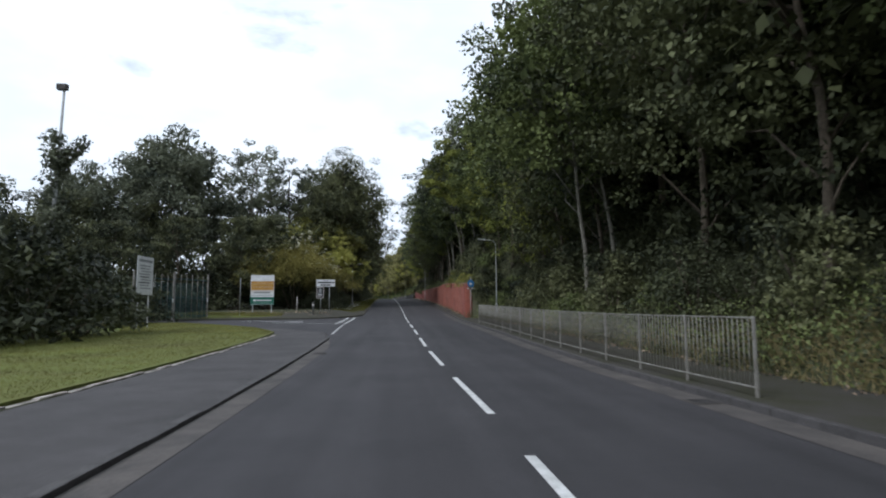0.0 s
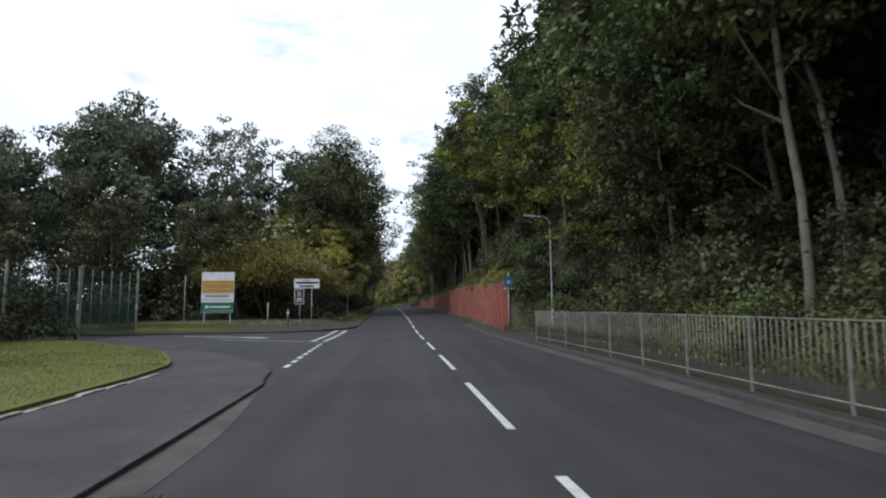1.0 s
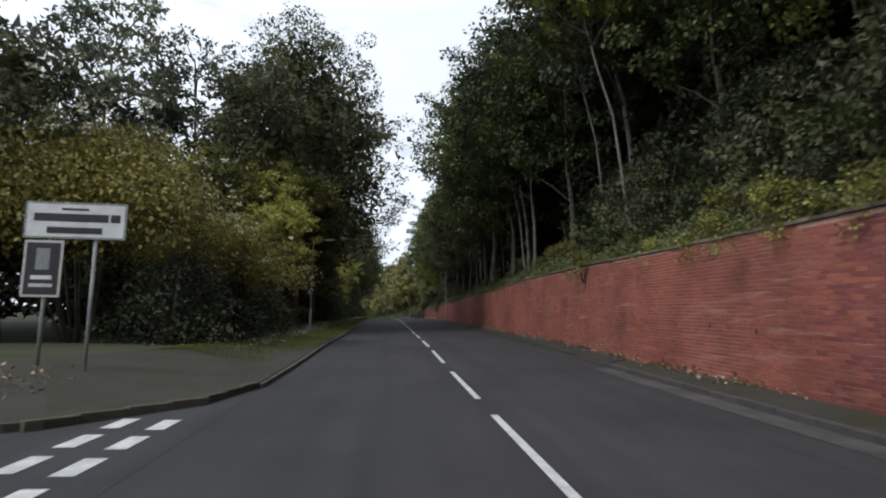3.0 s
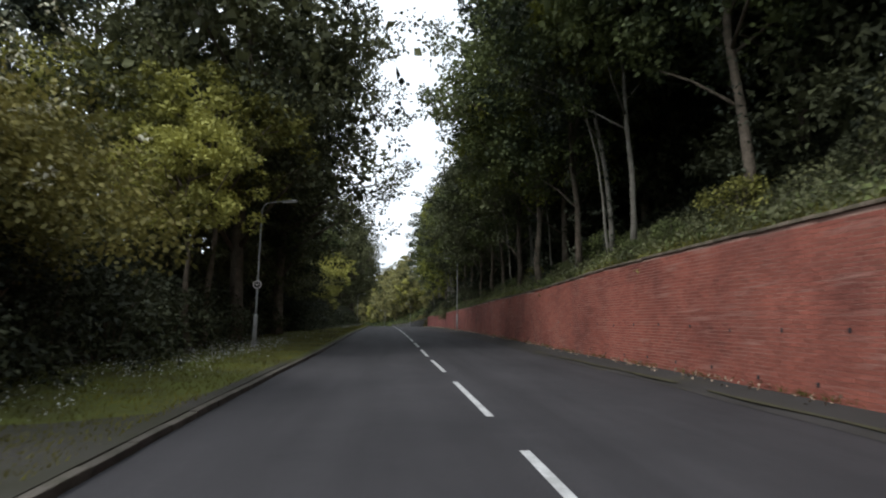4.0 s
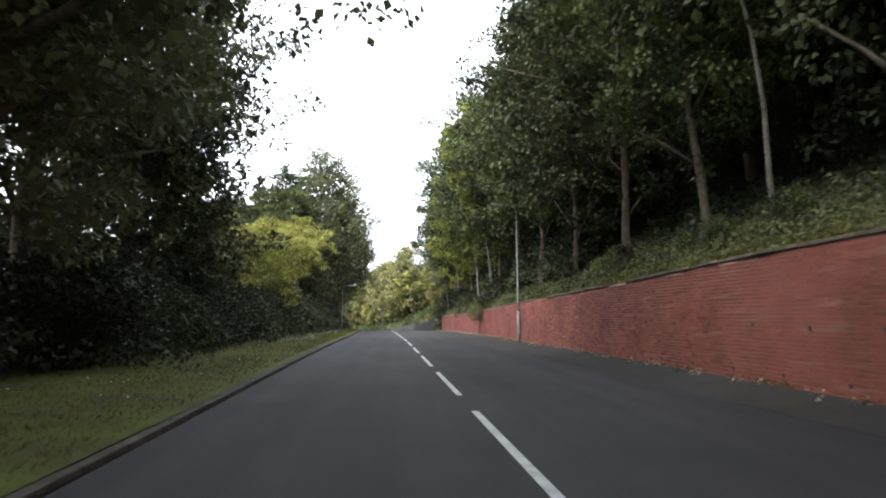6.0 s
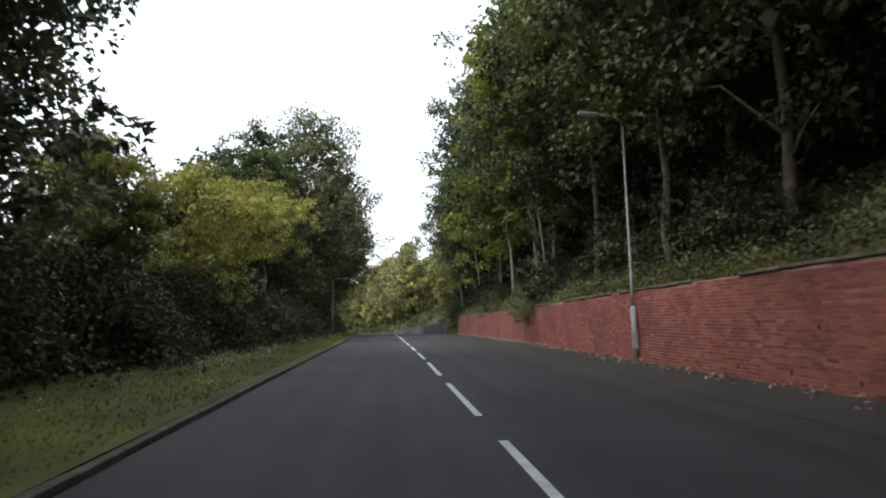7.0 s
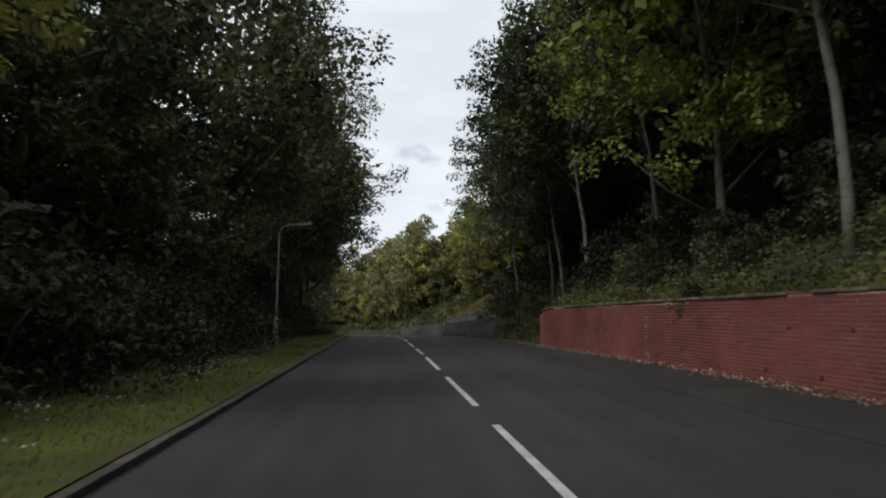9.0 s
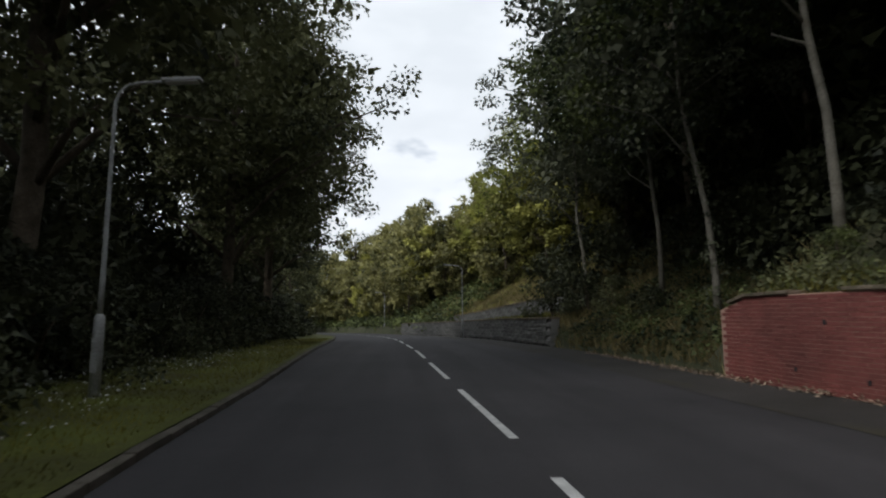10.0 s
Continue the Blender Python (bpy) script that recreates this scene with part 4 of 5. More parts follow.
def notice_board():
    t = thing("notice_board", "white amber and green notice board on two posts", "notice board", at=pose(-11.15, 50.4, road_z(50.4) + 0.44, 0, 0, 3) @ Matrix.Diagonal((1.02, 1, 1.1, 1)))
    for x in (-0.74, 0.74):
        bm = bmesh.new()
        box(bm, x - 0.035, x + 0.035, 0.0, 0.06, -0.25, 2.95, 0.008)
        part("post", bm, M["lamp_grey"], t)
    p = board_part("panel", -0.93, 0.93, 0.62, 2.86, -0.002, M["white"], t, "white panel", 0.03)
    board_part("amber_band", -0.90, 0.90, 1.72, 2.40, -0.034, M["amber"], p, "amber band", 0.004)
    board_part("pale_stripe", -0.90, 0.90, 2.21, 2.224, -0.0395, M["grey_pale"], p, thick=0.003)
    board_part("pale_stripe", -0.90, 0.90, 1.95, 1.964, -0.0395, M["grey_pale"], p, thick=0.003)
    board_part("grey_band", -0.90, 0.90, 1.60, 1.71, -0.034, M["grey_pale"], p, thick=0.004)
    bars(-0.72, 0.66, 1.48, 0.15, -0.034, M["grey"], p, 2, 4)
    board_part("grey_stripe", -0.86, 0.86, 1.31, 1.35, -0.034, M["grey"], p, thick=0.004)
    board_part("green_band", -0.93, 0.93, 0.64, 1.20, -0.034, M["sign_green"], p, "dark green band", 0.005)
    board_part("leaf_mark", -0.70, -0.50, 0.88, 1.02, -0.0405, M["white"], p, thick=0.003)
    bars(-0.45, 0.74, 0.91, 0.085, -0.0405, M["white"], p, 2, 9)
    board_part("pale_stripe", -0.90, 0.90, 0.735, 0.75, -0.0405, M["white"], p, thick=0.003)


M["grey_pale"] = material("sign_pale_grey", (0.50, 0.46, 0.44), 0.6, 0.08, 3, 40, 0.05)
notice_board()


def town_sign():
    t = thing("road_sign", "white road sign over a small black plate on two posts", "road sign", at=pose(-6.19, 52.7, road_z(52.7) + 0.52, 0, 0, 4))
    for x in (-0.42, 0.33):
        bm = bmesh.new()
        tube(bm, [(x, 0.035, -0.25), (x, 0.035, 2.72)], [0.032, 0.032], 10)
        part("post", bm, M["lamp_grey"], t)
    a = board_part("name_plate", -0.82, 0.82, 2.10, 2.74, -0.002, M["white"], t, "white plate with dark bars", 0.02)
    for (x0, x1, z0, z1) in ((-0.81, 0.81, 2.715, 2.73), (-0.81, 0.81, 2.11, 2.125), (-0.81, -0.795, 2.126, 2.714), (0.795, 0.81, 2.126, 2.714)):
        board_part("border", x0, x1, z0, z1, -0.0225, M["black"], a, thick=0.003)
    bars(-0.70, 0.74, 2.40, 0.14, -0.0225, M["black"], a, 2, 2)
    bars(-0.25, 0.20, 2.60, 0.04, -0.0225, M["black"], a, 1, 3)
    board_part("black_patch", -0.46, 0.44, 2.19, 2.30, -0.0225, M["black"], a, thick=0.004)
    b = board_part("small_plate", -0.78, -0.16, 1.08, 2.06, -0.002, M["grey_pale"], t, "small black plate with a pale rim", 0.02)
    board_part("dark_face", -0.74, -0.20, 1.12, 2.02, -0.0225, M["black"], b, thick=0.004)
    board_part("crest", -0.58, -0.36, 1.55, 1.92, -0.027, M["grey"], b, thick=0.003)
    bars(-0.64, -0.30, 1.38, 0.07, -0.027, M["white"], b, 1, 5)
    bars(-0.66, -0.28, 1.25, 0.06, -0.027, M["grey_pale"], b, 2, 6)


town_sign()


def yard_sign():
    t = thing("yard_sign", "tall white information sign on two posts behind the lawn", "sign", at=pose(-13.6, 33.1, road_z(33) + 0.12, 0, 0, 86) @ Matrix.Diagonal((0.95, 1, 1.16, 1)))
    for x in (-0.6, 0.6):
        bm = bmesh.new()
        box(bm, x - 0.03, x + 0.03, 0.004, 0.06, -0.2, 3.3, 0.006)
        part("post", bm, M["lamp_grey"], t)
    p = board_part("panel", -0.92, 0.92, 1.55, 3.32, -0.002, M["white"], t, "white panel with grey lettering bars", 0.025)
    board_part("heading", -0.78, 0.78, 3.06, 3.18, -0.0275, M["grey"], p, thick=0.003)
    for k in range(9):
        bars(-0.7 + 0.1 * (k % 3), 0.7 - 0.12 * ((k + 1) % 3), 2.86 - 0.13 * k, 0.055, -0.0275, M["black"] if k in (4, 6) else M["grey"], p, 2 + k % 3, 20 + k)


yard_sign()


def post(name, x, y, z, h, r, mat, label, category="post", cap=None):
    t = thing(name, label, category, at=pose(x, y, z))
    bm = bmesh.new()
    tube(bm, [(0, 0, -0.2), (0, 0, h * 0.97), (0, 0, h)], [r, r, r * 0.55], 12)
    part("shaft", bm, mat, t)
    if cap:
        bm = bmesh.new()
        tube(bm, [(0, 0, h * 0.62), (0, 0, h * 0.80)], [r + 0.004, r + 0.004], 12)
        part("band", bm, cap, t, "pale reflective band")
    return t


post("bollard", -6.95, 50.5, road_z(50.5) + 0.39, 0.95, 0.075, M["grey_stone"], "grey concrete bollard at the corner footway", "bollard", M["grey_pale"])
post("timber_post", -8.7, 53.0, road_z(53) + 0.46, 1.25, 0.042, M["grey_pale"], "short pale weathered timber post by the hedge")
post("steel_post", -12.6, 49.0, road_z(49) + 0.4, 2.95, 0.034, M["lamp_grey"], "tall thin galvanised steel post by the gate")


def route_sign():
    t = thing("route_sign", "blue cycle route sign on a thin grey post", "road sign", at=pose(5.88, 46.1, road_z(46) + 0.1, 0, 0, 22))
    bm = bmesh.new()
    tube(bm, [(0, 0.03, -0.2), (0, 0.03, 3.25)], [0.034, 0.034], 10)
    part("post", bm, M["lamp_grey"], t)
    bm = bmesh.new()
    bmesh.ops.create_cone(bm, cap_ends=True, segments=32, radius1=0.3, radius2=0.3, depth=0.012, matrix=pose(0, -0.012, 2.72, 90, 0, 0))
    d = part("disc", bm, M["blue"], t, "round blue disc")
    bm = bmesh.new()
    box(bm, -0.09, 0.09, -0.024, -0.019, 2.64, 2.80, 0.002)
    part("symbol", bm, M["white"], d)
    board_part("small_plate", -0.34, 0.34, 2.32, 2.40, -0.006, M["white"], t, "narrow white plate")


route_sign()


def speed_disc():
    """The round repeater sign clamped to the lamp column on the verge."""
    t = thing("speed_sign", "small dark round speed sign clamped to a lamp column", "road sign", at=pose(-5.75, 78.9 - 0.052, road_z(79) + 0.16 + 2.3))
    for r, y, mat, nm in ((0.16, 0.0, M["grey_pale"], "disc"), (0.15, -0.008, M["grey_pale"], "ring"), (0.118, -0.012, M["black"], "face")):
        bm = bmesh.new()
        bmesh.ops.create_cone(bm, cap_ends=True, segments=32, radius1=r, radius2=r, depth=0.008, matrix=pose(0, y, 0, 90, 0, 0))
        part(nm, bm, mat, t)
    font = bpy.data.curves.new("digits", "FONT")
    font.body, font.size, font.align_x, font.align_y, font.extrude = "40", 0.15, "CENTER", "CENTER", 0.001
    font.materials.append(M["grey_pale"])
    ob = new("digits", font)
    ob.parent = t
    ob.matrix_basis = pose(0, -0.0185, 0, 90, 0, 0)


speed_disc()


# the fence line runs slantwise back from its end post by the junction
FENCE = pose(-14.94, 48.24, 0.12, 0, 0, -22) @ pose(13.72, -43.7, 0)


def palisade():
    """Green palisade fence and gates along the yard."""
    x, y0, y1 = -13.9, 27.5, 43.8
    t = thing("palisade_fence", "dark green steel palisade fence round the yard", "fence", at=FENCE)
    me = None
    n = int((y1 - y0) / 0.155)
    for k in range(n):
        y = y0 + 0.155 * k + 0.06
        if me is None:
            bm = bmesh.new()
            box(bm, -0.012, 0.012, -0.034, 0.034, 0.08, 2.72)
            for v in bm.verts:
                if v.co.z > 2:
                    v.co.y *= 0.25
                    v.co.z += 0.06
            ob = part("pale", bm, M["green_steel"], t)
            me = ob.data
        else:
            ob = new("pale", me)
            ob.parent = t
        ob.matrix_basis = pose(x, y, road_z(y) + 0.1)
    for y in np.arange(y0, y1 - 8, 2.75):
        for h in (0.45, 2.2):
            bm = bmesh.new()
            box(bm, -0.05, -0.014, 0.0, 2.74, h - 0.025, h + 0.025)
            part("rail", bm, M["green_steel"], t).matrix_basis = pose(x, float(y), road_z(float(y)) + 0.1, math.degrees(math.atan((road_z(float(y) + 2.75) - road_z(float(y))) / 2.75)), 0, 0)
        bm = bmesh.new()
        box(bm, -0.12, -0.052, -0.035, 0.035, -0.2, 2.7)
        part("fence_post", bm, M["green_steel"], t).matrix_basis = pose(x, float(y), road_z(float(y)) + 0.1)


palisade()


def gate(y0, width):
    t = thing("yard_gate", "tall green steel gate with pale galvanised posts", "gate", "gates of the yard", FENCE @ pose(-13.72, y0, road_z(y0) + 0.1) @ Matrix.Diagonal((1, 1, 1.12, 1)))
    for y in (0.0, width):
        bm = bmesh.new()
        box(bm, -0.05, 0.05, y - 0.05, y + 0.05, -0.2, 3.2, 0.008)
        part("gate_post", bm, M["steel"], t, "pale galvanised post")
    for h in (0.3, 1.5, 2.75):
        bm = bmesh.new()
        box(bm, -0.02, 0.02, 0.056, width - 0.056, h - 0.03, h + 0.03, 0.004)
        part("cross_bar", bm, M["green_steel"], t)
    for k in range(1, 6):
        y = width * k / 6
        bm = bmesh.new()
        tube(bm, [(0.03, y, 0.15), (0.03, y, 3.05)], [0.022, 0.018], 8)
        part("upright", bm, M["steel"], t)
    bm = bmesh.new()
    box(bm, 0.055, 0.10, width - 0.14, width - 0.055, 1.25, 1.5, 0.006)
    part("lock_box", bm, M["white"], t, "pale lock box")


gate(40.1, 3.6)
gate(36.3, 3.7)


def mast():
    t = thing("floodlight_mast", "tall floodlight mast wrapped in ivy behind the hedge", "mast", at=pose(-14.4, 25.7, road_z(25) + 0.1))
    bm = bmesh.new()
    tube(bm, [(0, 0, -0.3), (0, 0, 5), (0.12, 0, 10.6)], [0.11, 0.085, 0.05], 12)
    part("pole", bm, M["lamp_grey"], t)
    bm = bmesh.new()
    box(bm, -0.16, 0.26, -0.14, 0.10, 10.58, 10.84, 0.03)
    part("floodlight", bm, M["iron"], t, "dark floodlight head")
    rng = np.random.default_rng(77)
    z = rng.uniform(2.5, 8.6, 120)
    cc = np.stack([rng.normal(size=120) * 0.30 * (1.15 - 0.09 * z), rng.normal(size=120) * 0.3, z], 1)
    arm = np.stack([np.linspace(0.2, 1.1, 16), np.zeros(16), np.linspace(7.4, 8.3, 16)], 1)
    cc = np.concatenate([cc, arm])
    v, f = leaf_cloud(rng, cc, np.full(len(cc), 0.32), np.full(len(cc), 26), 0.17, 0.5, 0.9)
    fast_mesh("ivy", v, f, M["leaf_grey"], t, "thick ivy")


mast()

# gully grates in the channel
for x, y in ((-2.3, 18.4), (4.55, 8.6)):
    t = thing("gully_grate", "rusty cast iron gully grate set in the channel", "drain", "gully grates", pose(x, y, road_z(y) + 0.006))
    bm = bmesh.new()
    box(bm, -0.2, 0.2, -0.22, 0.22, -0.05, 0.008, 0.003)
    part("frame", bm, M["iron"], t)
    for k in range(6):
        bm = bmesh.new()
        box(bm, -0.17, 0.17, -0.18 + 0.065 * k, -0.155 + 0.065 * k, 0.0085, 0.016)
        part("slat", bm, M["kerb"], t)

# ---- low stone walls beyond the brick wall ----


def block_wall(name, label, x_at, y0, y1, courses, height, length, lift, rake=0.0):
    """A coursed wall built of separate blocks with a coping."""
    n = int((y1 - y0) / 1.0)
    verts, faces = [], []
    for i in range(n + 1):
        y = y0 + (y1 - y0) * i / n
        for dx, h in ((0, -0.3), (rake, height - 0.02), (rake + 0.35, height - 0.02), (0.4, -0.3)):
            verts.append((x_at(y) + dx, y, road_z(y) + lift(y) + h))
    for i in range(n):
        for k in range(4):
            a, b = i * 4 + k, i * 4 + (k + 1) % 4
            faces.append((a, b, b + 4, a + 4))
    faces += [(3, 2, 1, 0), (n * 4, n * 4 + 1, n * 4 + 2, n * 4 + 3)]
    w = tagged(raw(name, verts, faces, M["grey_stone"]), label, "wall", kind="structure")
    bm = bmesh.new()
    box(bm, -0.05, 0.1, -length / 2 + 0.012, length / 2 - 0.012, 0.012, height / courses - 0.012, 0.012)
    me = bpy.data.meshes.new("block")
    bm.to_mesh(me)
    bm.free()
    me.materials.append(M["grey_stone"])
    bm = bmesh.new()
    box(bm, -0.09, 0.42, -0.44, 0.44, 0, 0.09, 0.015)
    top = bpy.data.meshes.new("coping_block")
    bm.to_mesh(top)
    bm.free()
    top.materials.append(M["coping"])
    y = y0 + length / 2
    count = 0
    while y < y1 and count < 290:
        for c in range(courses):
            yy = y + (length / 2 if c % 2 else 0)
            k = (c + 0.5) / courses
            ob = new("block", me)
            ob.parent = w
            turn = math.degrees(math.atan2(-(x_at(yy + 0.3) - x_at(yy - 0.3)), 0.6))
            ob.matrix_basis = pose(x_at(yy) + rake * k + random.uniform(-0.012, 0.012), yy, road_z(yy) + lift(yy) + height * c / courses, 0, 0, turn)
            count += 1
        y += length
    y = y0 + 0.45
    while y < y1:
        ob = new("coping_block", top)
        ob.parent = w
        ob.matrix_basis = pose(x_at(y) + rake, y, road_z(y) + lift(y) + height - 0.02, 0, 0, math.degrees(math.atan2(-(x_at(y + 0.3) - x_at(y - 0.3)), 0.6)) + random.uniform(-0.6, 0.6))
        y += 0.9
    return w


block_wall("low_wall", "low dark grey coursed stone wall with coping", lambda y: bank_x(y) - 0.05, LOW_0, LOW_1, 6, 1.1, 0.95, lambda y: 0.1, 0.12)
block_wall("terrace_wall", "dark grey upper terrace wall on the grassy bank", lambda y: bank_x(y) + 2.95, 171.0, 205, 4, 1.05, 1.1, terrace_foot)

# ---- kerbs ----


def kerb(name, line, y0, y1, side, mat, label, width=0.13, rise=0.11, length=0.915):
    """Kerb stones end to end on a bed."""
    bed = strip(name, lambda y: line(y) + (0 if side > 0 else -width), lambda y: line(y) + (width if side > 0 else 0), y0, y1, 0.03, M["gutter"], 1.0, 1, label, "kerb")
    bm = bmesh.new()
    box(bm, 0, width, -length / 2 + 0.004, length / 2 - 0.004, -0.12, rise, 0.014)
    me = bpy.data.meshes.new("kerb_stone")
    bm.to_mesh(me)
    bm.free()
    me.materials.append(mat)
    y = y0 + length / 2
    while y < y1:
        worn = name == "lawn_edging"
        if worn and random.random() < 0.1:
            y += length
            continue
        ob = new("kerb_stone", me)
        ob.parent = bed
        turn = math.degrees(math.atan2(-(line(y + 0.4) - line(y - 0.4)), 0.8)) + (random.uniform(-2.5, 2.5) if worn else 0)
        tilt = math.degrees(math.atan((road_z(y + 0.4) - road_z(y - 0.4)) / 0.8))
        ob.matrix_basis = pose(line(y) + (0 if side > 0 else -width) + random.uniform(-0.006, 0.006) * (5 if worn else 1), y, road_z(y) + random.uniform(-0.006, 0.006) * (2.5 if worn else 1), tilt, 0, turn)
        y += length
    return bed


def curved_kerb(name, points, mat, label, rise=0.06, length=0.62):
    """Kerb stones laid round a corner, on a bed of their own."""
    pts = [Vector(p) for p in points]
    runs = [(b - a).length for a, b in zip(pts, pts[1:])]
    total = sum(runs)

    def at(s):
        for a, b, r in zip(pts, pts[1:], runs):
            if s <= r:
                return a.lerp(b, s / r), (b - a).normalized()
            s -= r
        return pts[-1], (pts[-1] - pts[-2]).normalized()

    bm = bmesh.new()
    for k in range(int(total) + 1):
        p, d = at(min(total, k))
        box(bm, p.x - 0.05, p.x + 0.05, p.y - 0.05, p.y + 0.05, road_z(p.y) - 0.1, road_z(p.y) + 0.02)
    bed = tagged(mesh_object(name, bm, M["gutter"]), label, "kerb", kind="structure")
    bm = bmesh.new()
    box(bm, -0.065, 0.065, -length / 2 + 0.004, length / 2 - 0.004, -0.12, rise, 0.014)
    me = bpy.data.meshes.new("kerb_stone")
    bm.to_mesh(me)
    bm.free()
    me.materials.append(mat)
    s = length / 2
    while s < total:
        p, d = at(s)
        ob = new("kerb_stone", me)
        ob.parent = bed
        low = (rise - 0.015) * smooth(0.28, 0.52, s / total)
        ob.matrix_basis = pose(p.x, p.y, road_z(p.y) - low, 0, 0, math.degrees(math.atan2(-d.x, d.y)))
        s += length


curved_kerb("kerb_junction", [(-2.82, 24.6), (-3.0, 26.0), (-3.13, 27.1), (-3.33, 28.05), (-3.7, 29.2), (-4.1, 30.2), (-5.6, 32.6), (-7.4, 34.9)], M["kerb"], "worn kerb curving into the side road")
curved_kerb("kerb_corner", [(-3.1, 53.3), (-3.45, 51.4), (-4.75, 49.65), (-7.0, 48.25), (-15, 47.25)], M["kerb_dark"], "dark kerb round the far corner", 0.12)
kerb("kerb_west", left_x, -10, 24.6, -1, M["kerb"], "worn grey kerb along the footway", 0.13, 0.06)
kerb("kerb_verge", left_x, 53.3, 225, -1, M["kerb_dark"], "dark mossy kerb along the grass verge", 0.13, 0.085)
kerb("kerb_east", right_x, -10, 58, 1, M["kerb"], "worn grey kerb by the railed footway")
kerb("lawn_edging", along((-60, -5.2), (13, -5.32), (26, -5.28)), -10, 26.5, -1, M["edging"], "pale worn edging stones along the lawn", 0.11, 0.082, 0.75)

# ---- undergrowth, grass and litter ----


def scatter(name, n, seed, place, mat, size, label, category, up=0.8, clump=0.38, per=13):
    rng = np.random.default_rng(seed)
    cc = np.array([place(rng) for _ in range(n)])
    v, f = leaf_cloud(rng, cc, np.full(n, clump), np.full(n, per), size, up, 0.6)
    return tagged(fast_mesh(name, v, f, mat, None), label, category, kind="stuff")


def on_bank(y0, y1, o0, o1, bias=1.0, rise=0.15):
    def place(rng):
        y = rng.uniform(y0, y1)
        o = o0 + (o1 - o0) * rng.uniform(0, 1) ** bias
        x = bank_x(y) + o
        return (x, y, ground_z(x, y) + rise * rng.uniform(0.2, 1.2))
    return place


# bank undergrowth toned dark: shade below the crowns is painted into the leaves
scatter("undergrowth", 5600, 31, on_bank(-6, 47, 0.0, 6, 1.3, 0.45), M["leaf_shade_tone"], 0.085, "tangled green undergrowth covering the bank", "undergrowth")
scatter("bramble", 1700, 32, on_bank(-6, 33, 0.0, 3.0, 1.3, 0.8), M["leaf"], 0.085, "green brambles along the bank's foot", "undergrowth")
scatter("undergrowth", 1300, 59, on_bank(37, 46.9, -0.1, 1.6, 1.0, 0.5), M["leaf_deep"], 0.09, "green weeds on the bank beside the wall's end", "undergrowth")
# the wood's dark inside is painted into this scrub's leaf colour
scatter("undergrowth", 3000, 40, on_bank(46.5, 153, 2.4, 8, 1.0, 0.3), M["leaf_shade_tone"], 0.15, "ivy and scrub with the wood's shade put into its colour", "undergrowth")
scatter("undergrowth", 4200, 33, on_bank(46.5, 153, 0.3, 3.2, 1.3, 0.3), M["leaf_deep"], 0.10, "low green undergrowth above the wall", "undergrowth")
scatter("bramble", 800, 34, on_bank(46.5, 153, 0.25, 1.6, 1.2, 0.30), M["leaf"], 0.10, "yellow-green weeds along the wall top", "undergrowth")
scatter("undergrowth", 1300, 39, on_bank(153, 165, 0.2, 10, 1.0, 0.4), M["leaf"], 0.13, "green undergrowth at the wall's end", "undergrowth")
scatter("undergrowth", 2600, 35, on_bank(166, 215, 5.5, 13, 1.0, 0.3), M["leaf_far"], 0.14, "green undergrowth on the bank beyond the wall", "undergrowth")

# scrub up the bank, also with the trees' shade in its colour
scatter("undergrowth", 5200, 37, on_bank(-6, 175, 6, 19, 1.0, 0.7), M["leaf_shade_tone"], 0.34, "scrub under the trees up the bank, shade put into its colour", "undergrowth", 0.8, 0.9, 9)
# the lit slope is painted with the same light yellow-green leaves
scatter("undergrowth", 1500, 38, on_bank(168, 216, 3.3, 11, 1.0, 0.25), M["leaf_lit"], 0.13, "bright yellow-green growth on the slope above the terrace", "undergrowth")
scatter("undergrowth", 3200, 36, on_bank(196, 290, 0.2, 14, 1.0, 0.8), M["leaf"], 0.34, "scrubby green growth on the far bank", "undergrowth", 0.8, 0.8)


def blades(name, n, seed, place, mat, tall, label, wide=1.0):
    rng = np.random.default_rng(seed)
    p = np.array([place(rng) for _ in range(n)])
    a = rng.uniform(0, 6.283, n)
    h = tall * rng.uniform(0.4, 1.2, n)
    w = 0.004 + 0.008 * rng.uniform(0, 1, n) if tall < 0.2 else 0.006 + 0.012 * rng.uniform(0, 1, n)
    w = w * wide
    d = np.stack([np.cos(a), np.sin(a), np.zeros(n)], 1)
    tip = p + np.stack([rng.normal(size=n) * h * 0.5, rng.normal(size=n) * h * 0.5, h], 1)
    v = np.stack([p - d * w[:, None], p + d * w[:, None], tip], 1).reshape(-1, 3)
    f = np.arange(3 * n).reshape(-1, 3)
    return tagged(fast_mesh(name, v, f, mat, None), label, "grass", kind="stuff")


def on_left(y0, y1, o0, o1, lift):
    def place(rng):
        y = rng.uniform(y0, y1)
        x = left_x(y) - rng.uniform(o0, o1)
        return (x, y, road_z(y) + lift)
    return place


blades("grass", 90000, 41, on_left(60, 175, 0.15, 4.6, 0.155), M["grass_blade"], 0.06, "long grass of the roadside verge")
blades("grass", 60000, 42, lambda r: (r.uniform(-13.4, -5.55), *(lambda y: (y, road_z(y) + 0.135))(r.uniform(2, 28.2))), M["lawn_blade"], 0.03, "short mown lawn grass")
blades("grass", 20000, 52, on_bank(167, 212, 3.4, 8.0, 1.0, 0.0), M["dry_blade"], 0.55, "dry yellow grass on the slope above the terrace", 2.6)
blades("grass", 9000, 53, on_bank(166.5, 214, 0.4, 2.85, 1.0, 0.0), M["grass_blade"], 0.3, "grass on the terrace between the walls", 2.2)
blades("grass", 11000, 43, on_bank(152, 168, 0.1, 5.5, 1.0, 0.0), M["dry_blade"], 0.45, "long dry grass on the bank beyond the wall", 1.8)
